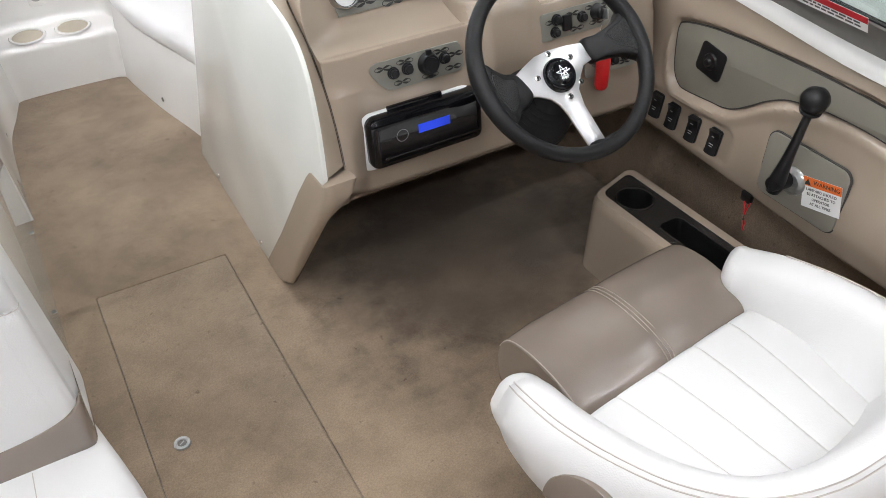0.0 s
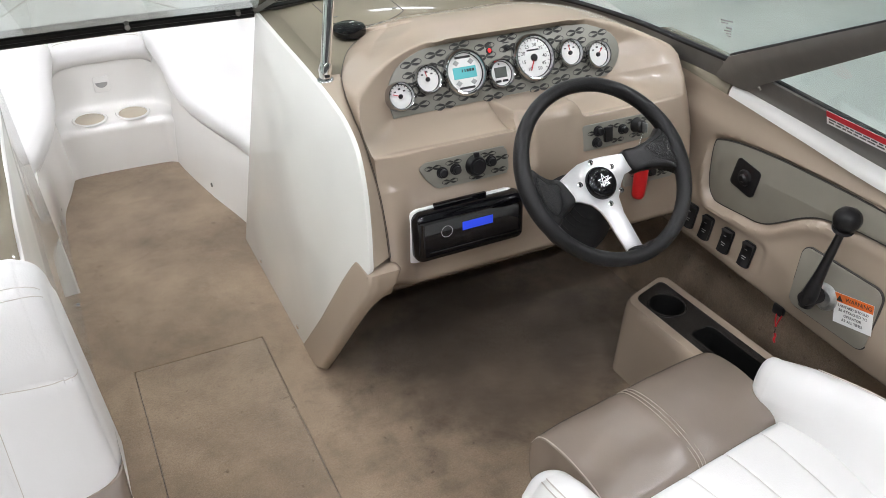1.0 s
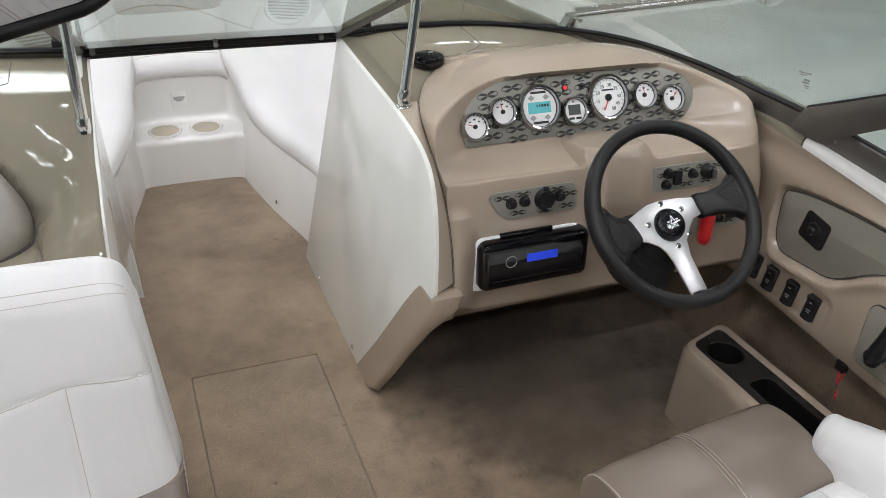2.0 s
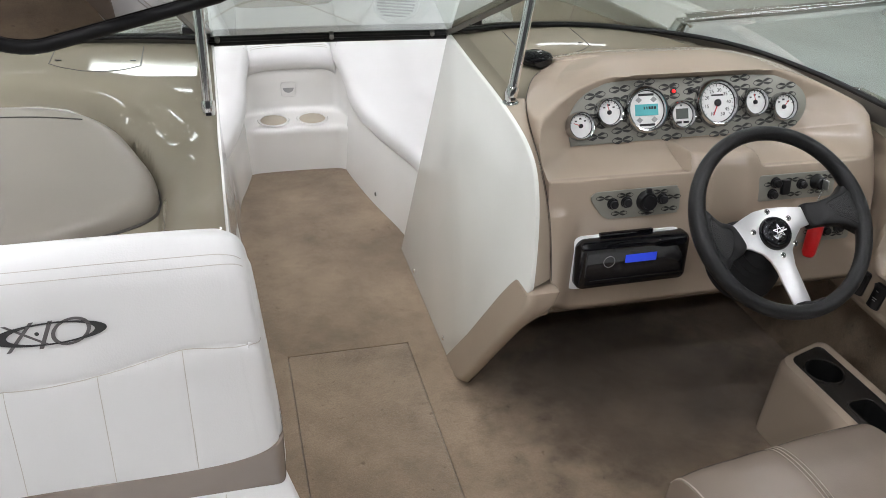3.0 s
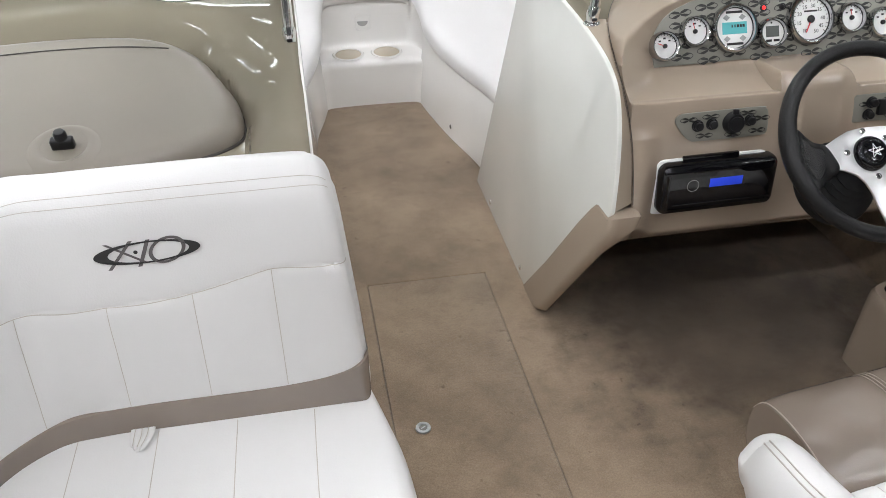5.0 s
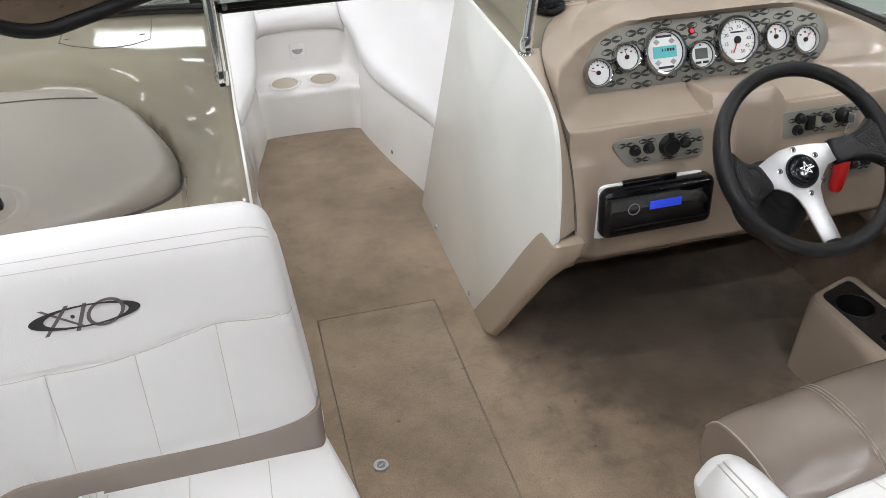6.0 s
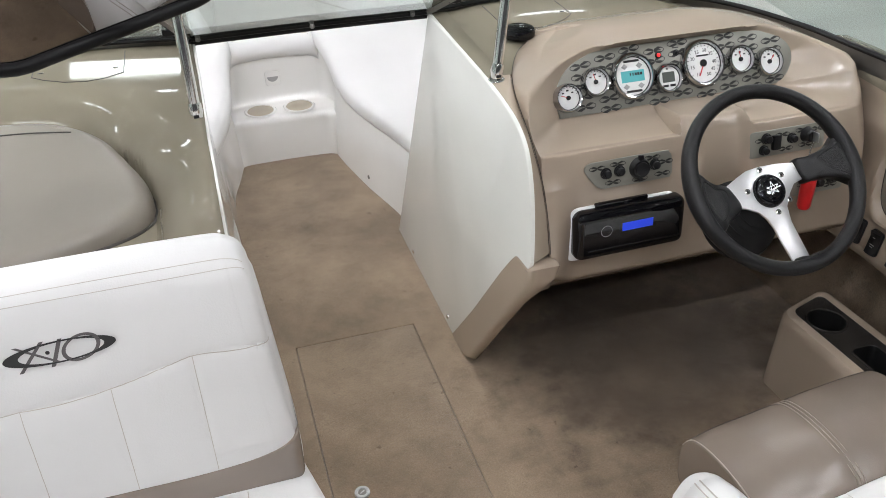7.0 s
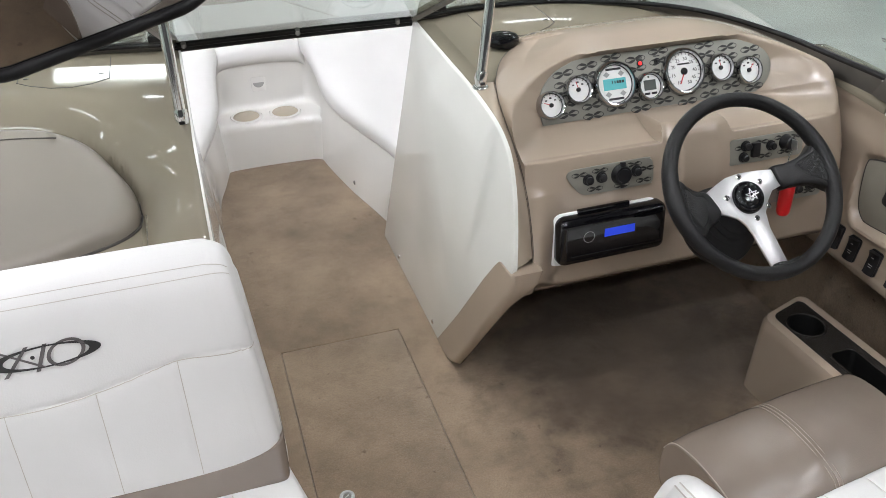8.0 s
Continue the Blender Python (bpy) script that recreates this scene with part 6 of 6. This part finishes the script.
# ---- small things on the deck and rails ----
def build_small_things():
    p = thing("receiver_puck", "round black puck receiver on the dash deck", "receiver", at=pose(0.574, -0.050, 0.758) @ Matrix.Scale(0.98, 4))
    part("body", turned([(0.034, 0.0), (0.036, 0.004), (0.036, 0.014), (0.033, 0.020), (0.024, 0.0235), (0.0, 0.0245)], 40), GLOSS_BLACK, p)
    part("mark", box((0.012, 0.004, 0.0004), at=pose(0.008, 0.006, 0.0245, 0, 0, 20)), GREY_PLASTIC, p, smooth=False)
    part("cable", sweep([(0.033, -0.008, 0.007), (0.045, -0.010, 0.007), (0.060, 0.000, 0.008), (0.078, 0.010, 0.012), (0.092, 0.012, 0.006)], 0.0030, 8, n_path=16), RUBBER, p)
    st = thing("rail_label", "red and white safety label on the window rail", "label", at=facing((1.2125, -0.828, 0.7235), (-0.92, 0.0, -0.39), spin=-2))
    part("sheet", box((0.15, 0.030, 0.0006)), LABEL, st, smooth=False)
    part("red_band", box((0.15, 0.013, 0.0006), at=(0, 0.0085, 0.0004)), RED_INK, st, smooth=False)
    bars = bmesh.new()
    rnd = random.Random(2)
    for row in range(2):
        x = -0.07
        while x < 0.058:
            w = rnd.uniform(0.006, 0.016)
            box((w, 0.0032, 0.0004), at=(x + w / 2, -0.002 - row * 0.0065, 0.0006), bm=bars)
            x += w + 0.003
    part("small_print", bars, GREY_INK, st, smooth=False)


def build_glass_mark():
    g = thing("glass_mark", "small grey etched mark on the windshield glass", "marking", at=facing((1.1955, -0.494, 0.8145), (-0.94, -0.01, -0.34), spin=0))
    for x, y, w, h in ((0.0, 0.016, 0.034, 0.003), (-0.006, 0.010, 0.020, 0.0022), (0.004, 0.001, 0.016, 0.004), (0.0, -0.006, 0.019, 0.003), (0.002, -0.012, 0.015, 0.0025), (0.003, -0.017, 0.010, 0.002)):
        part("bar", box((w, h, 0.0004), at=pose(x, y, 0, 0, 0, 8)), GREY_PLASTIC, g, smooth=False)


# ---- the bow beyond the walkway ----
def build_bow():
    liner = thing("bow_liner", "white gelcoat bow liner with a moulded step and cup holders", "bow liner")
    # side walls of the foot well, front step, back wall
    for side in (1, -1):
        pts = [(0.452, 0.44), (0.425, 0.60), (0.376, 0.80), (0.338, 1.00), (0.322, 1.115)] if side > 0 else [(-0.085, 0.40), (-0.088, 0.62), (-0.082, 0.85), (-0.05, 1.00), (-0.026, 1.115)]
        secs = [[(x, y, -0.005), (x + side * 0.006, y, 0.10), (x + side * 0.014, y, 0.18), (x + side * 0.030, y, 0.25 + 0.07 * max(0.0, (y - 0.9) / 0.2))] for x, y in pts]
        part("side_wall", loft(secs, 24, 10, 0.006), GEL_WHITE, liner)
        sx, sy = (0.373, 0.765) if side > 0 else (-0.083, 0.80)
        part("screw", moved(turned([(0, 0.004), (0.006, 0.003), (0.008, 0.0)], 14), facing((sx, sy + 0.02, 0.043), (-side, -0.1, 0))), FRAME_GREY, liner)
    secs = []
    for x, dy in ((-0.074, -0.13), (-0.064, -0.075), (-0.048, -0.036), (-0.022, -0.011), (0.02, -0.001), (0.15, 0.003), (0.275, -0.001), (0.310, -0.010), (0.332, -0.032), (0.346, -0.068), (0.356, -0.12)):
        secs.append([(x, 1.115 + dy, -0.005), (x, 1.119 + dy, 0.06), (x, 1.124 + dy, 0.125), (x, 1.128 + dy, 0.148), (x, 1.140 + dy, 0.159), (x, 1.165 + dy, 0.163), (x, 1.215 + dy, 0.166), (x, 1.245 + dy, 0.171), (x, 1.262 + dy, 0.188), (x, 1.272 + dy, 0.225), (x, 1.282 + dy, 0.28), (x, 1.290 + dy, 0.335), (x, 1.31 + dy, 0.36)])
    part("step", loft(secs, 60, 60, 0.005), GEL_WHITE, liner)
    for x in (0.070, 0.211):
        c = part("cup_holder", moved(turned([(0.0, -0.004), (0.046, -0.003), (0.048, 0.001), (0.0485, 0.003), (0.055, 0.0035), (0.058, 0.0)], 36), pose(x, 1.187, 0.1710, 2.5, 0, 0)), GEL_WHITE, liner, "white rimmed cup holder")
        part("well", moved(turned([(0.0, 0.001), (0.046, 0.0012), (0.047, 0.0005)], 36), pose(x, 1.187, 0.1710, 2.5, 0, 0)), CUP_TAN, c, "beige cup well")
    l = thing("bow_latch", "white flush locker latch with a grey finger cup", "latch", at=facing((0.136, 1.2705, 0.257), (0, -1, 0.18)))
    part("plate", slab(rounded(0.054, 0.054, 0.010, 4), 0.004, 0.0015), GEL_WHITE, l)
    part("cup", moved(slab([(0.020 * math.cos(a), 0.018 * math.sin(a) + 0.004) for a in (math.pi + math.pi * i / 14 for i in range(15))], 0.001, 0.0003), pose(0, 0.002, 0.0012)), GREY_PLASTIC, l)
    # padded arch over the back wall
    arch = thing("bow_bolster", "white padded bolster at the front of the bow", "bolster")
    secs = []
    for x, z, k in ((-0.016, 0.300, 0.7), (-0.010, 0.318, 0.9), (0.006, 0.334, 1), (0.04, 0.343, 1), (0.15, 0.349, 1), (0.26, 0.343, 1), (0.294, 0.334, 1), (0.310, 0.318, 0.9), (0.316, 0.300, 0.7)):
        secs.append([(x, 1.292, z - 0.022), (x, 1.270, z - 0.010), (x, 1.262 + (1 - k) * 0.05, z + 0.012), (x, 1.275 + (1 - k) * 0.05, z + 0.042 * k), (x, 1.312, z + 0.062 * k), (x, 1.36, z + 0.064 * k), (x, 1.44, z + 0.02)])
    pad = loft(secs, 60, 24)
    lay = skin(pad)
    part("pad", pad, VINYL_WHITE, arch)
    for dy, dz in ((0.0, 0.0), (0.012, 0.004)):
        part("piping", sweep([lay((x, 1.306 + dy, z + dz), 0.0004) for x, z in ((0.012, 0.396), (0.03, 0.4035), (0.09, 0.4085), (0.15, 0.4105), (0.21, 0.4085), (0.27, 0.4035), (0.288, 0.396))], 0.0012, 6, n_path=40), THREAD, arch)
    # side cushions
    for side in (1, -1):
        name = "bow_cushion"
        c = thing(name, "white vinyl bow seat cushion with rolled edge", "cushion", "bow seats")
        edge = [(0.475, 0.28, 0.290), (0.452, 0.53, 0.290), (0.424, 0.66, 0.290), (0.398, 0.755, 0.290), (0.372, 0.86, 0.291), (0.350, 0.96, 0.297), (0.332, 1.06, 0.322), (0.326, 1.14, 0.362), (0.312, 1.23, 0.396), (0.302, 1.31, 0.410), (0.312, 1.40, 0.415)]
        pts = spline(edge, 36)
        secs = []
        for p in pts[::1]:
            x = p.x
            zt = p.z
            secs.append([(x + 0.03, p.y, zt - 0.075), (x + 0.004, p.y, zt - 0.055), (x, p.y, zt - 0.03), (x + 0.012, p.y, zt - 0.006), (x + 0.05, p.y, zt + 0.006), (x + 0.16, p.y, zt + 0.008), (x + 0.30, p.y, zt + 0.012), (x + 0.42, p.y, zt + 0.14), (x + 0.5, p.y, zt + 0.30)])
        if side < 0:
            secs = [[(2 * MID - x - 0.005, y, z) for x, y, z in s] for s in secs]
        pad = loft(secs, 60, 44)
        lay = skin(pad)
        part("pad", pad, VINYL_WHITE, c)
        part("seam", sweep([lay.cast((x if side > 0 else 2 * MID - x - 0.005, y, 1.5), (0, 0, -1), 0.0002) for x, y in ((0.318, 1.300), (0.335, 1.335), (0.370, 1.345), (0.42, 1.325), (0.50, 1.312), (0.60, 1.310))], 0.0010, 6, n_path=40), SEAM, c)
    for side in (1, -1):
        k = thing("bow_lounge_pad", "white padded rest at the aft end of the bow seat", "cushion", "bow seats")
        secs = []
        for x in (0.0, 0.025, 0.16, 0.36, 0.56, 0.64):
            row = []
            for y, z in ((0.425, 0.10), (0.372, 0.24), (0.315, 0.38), (0.250, 0.54), (0.200, 0.67), (0.182, 0.715), (0.16, 0.735)):
                xx = wall_x(z) + 0.003 + x
                row.append((xx if side > 0 else 2 * MID - xx, y, z))
            secs.append(row)
        part("pad", loft(secs, 16, 24, 0.02), VINYL_WHITE, k)
    # forward backrest, deck and round speaker grilles
    f = thing("bow_lounge", "white padded bow lounge back with a curved top seam", "boat seat")
    secs = []
    for x in (-0.75, -0.45, -0.2, 0.0, 0.156, 0.32, 0.52, 0.77, 1.06):
        d = abs(x - MID)
        secs.append([(x, 1.46 - 0.10 * d, 0.32), (x, 1.475 - 0.2 * d, 0.375), (x, 1.60 - 0.3 * d, 0.43), (x, 1.80 - 0.45 * d, 0.52), (x, 2.0 - 0.55 * d, 0.60), (x, 2.15 - 0.6 * d, 0.64), (x, 2.6 - 0.7 * d, 0.66)])
    pad = loft(secs, 50, 30, 0.01)
    lay = skin(pad)
    part("pad", pad, VINYL_WHITE, f)
    arc = [(-0.22, 1.47), (-0.097, 1.572), (-0.017, 1.641), (0.08, 1.699), (0.15, 1.71), (0.222, 1.686), (0.34, 1.587), (0.445, 1.508), (0.53, 1.45)]
    part("seam", sweep([lay.cast((p.x, p.y, 1.5), (0, 0, -1), 0.0005) for p in spline([(x, y, 0) for x, y in arc], 40)], 0.0030, 6), SEAM, f, "curved top seam")
    for x, y, z in ((0.600, 1.550, 0.489), (-0.302, 1.485, 0.449)):
        g = thing("speaker_grille", "round white slatted bow speaker grille", "speaker", "bow speakers", facing((x, y, z + 0.004), (-0.2 if x > 0 else 0.2, -0.55, 0.8)))
        part("rim", turned([(0.0, 0.0), (0.078, 0.0), (0.080, 0.006), (0.088, 0.007), (0.092, 0.0)], 36), WHITE_PLASTIC, g)
        for k in range(9):
            yy = -0.060 + k * 0.015
            ww = 2 * math.sqrt(max(0.0004, 0.076**2 - yy**2))
            part("slat", box((ww, 0.006, 0.006), 0.002, 1, (0, yy, 0.004)), GREY_PLASTIC, g)


def build_outside():
    # outer deck and hull sides, so that the boat ends in a real edge
    for side in (1, -1):
        secs = []
        for y, w, z in ((-2.4, 1.20, 0.55), (-1.0, 1.20, 0.56), (-0.3, 1.20, 0.60), (0.3, 1.16, 0.69), (1.0, 1.04, 0.70), (1.7, 0.80, 0.69), (2.3, 0.45, 0.68), (2.75, 0.05, 0.67)):
            secs.append([(MID + side * (w - (0.14 if y > 0.1 else 0.0)), y, z + 0.0), (MID + side * (w + 0.03), y, z - 0.002), (MID + side * (w + 0.06), y, z - 0.03), (MID + side * (w + 0.05), y, 0.2), (MID + side * (w * 0.82), y, -0.3)])
        setting("hull_side", loft(secs, 40, 24, 0.006), GEL_WHITE, "white gelcoat outer hull side and deck edge", "hull")
    setting("transom", box((2.40, 0.06, 0.86), 0.02, 2, (MID, -2.42, 0.19)), GEL_WHITE, "plain white gelcoat transom closing the stern", "hull")
    leg = thing("tower_leg", "polished metal tower tube outside the windshield", "tower tube")
    part("tube", sweep([(1.13, 0.30, 0.745), (1.45, 0.30, 0.762), (1.78, 0.30, 0.782)], 0.022, 20), CHROME, leg)
    part("end_ball", moved(turned([(0, 0.05), (0.035, 0.035), (0.05, 0), (0.035, -0.035), (0, -0.05)], 24), pose(1.80, 0.30, 0.785)), CHROME, leg)
    part("foot", sweep([(1.13, 0.30, 0.745), (1.12, 0.31, 0.69)], [0.022, 0.035], 16), CHROME, leg)


build_hall()
build_floor()
build_hull_sides()
side_panel("helm_side_panel", 1, "glossy white gelcoat panel beside the walkway")
side_panel("port_side_panel", -1, "glossy white gelcoat panel beside the walkway")
build_starboard_deck()
build_console()
build_gauge_panel()
build_gauges()
build_switch_panels()
build_stereo()
build_wheel()
build_coaming()
build_throttle()
build_cup_box()
build_observer_seat()
build_driver_seat()
build_port_dash()
build_windshield()
build_struts()
build_mirror()
build_small_things()
build_glass_mark()
build_bow()
build_outside()
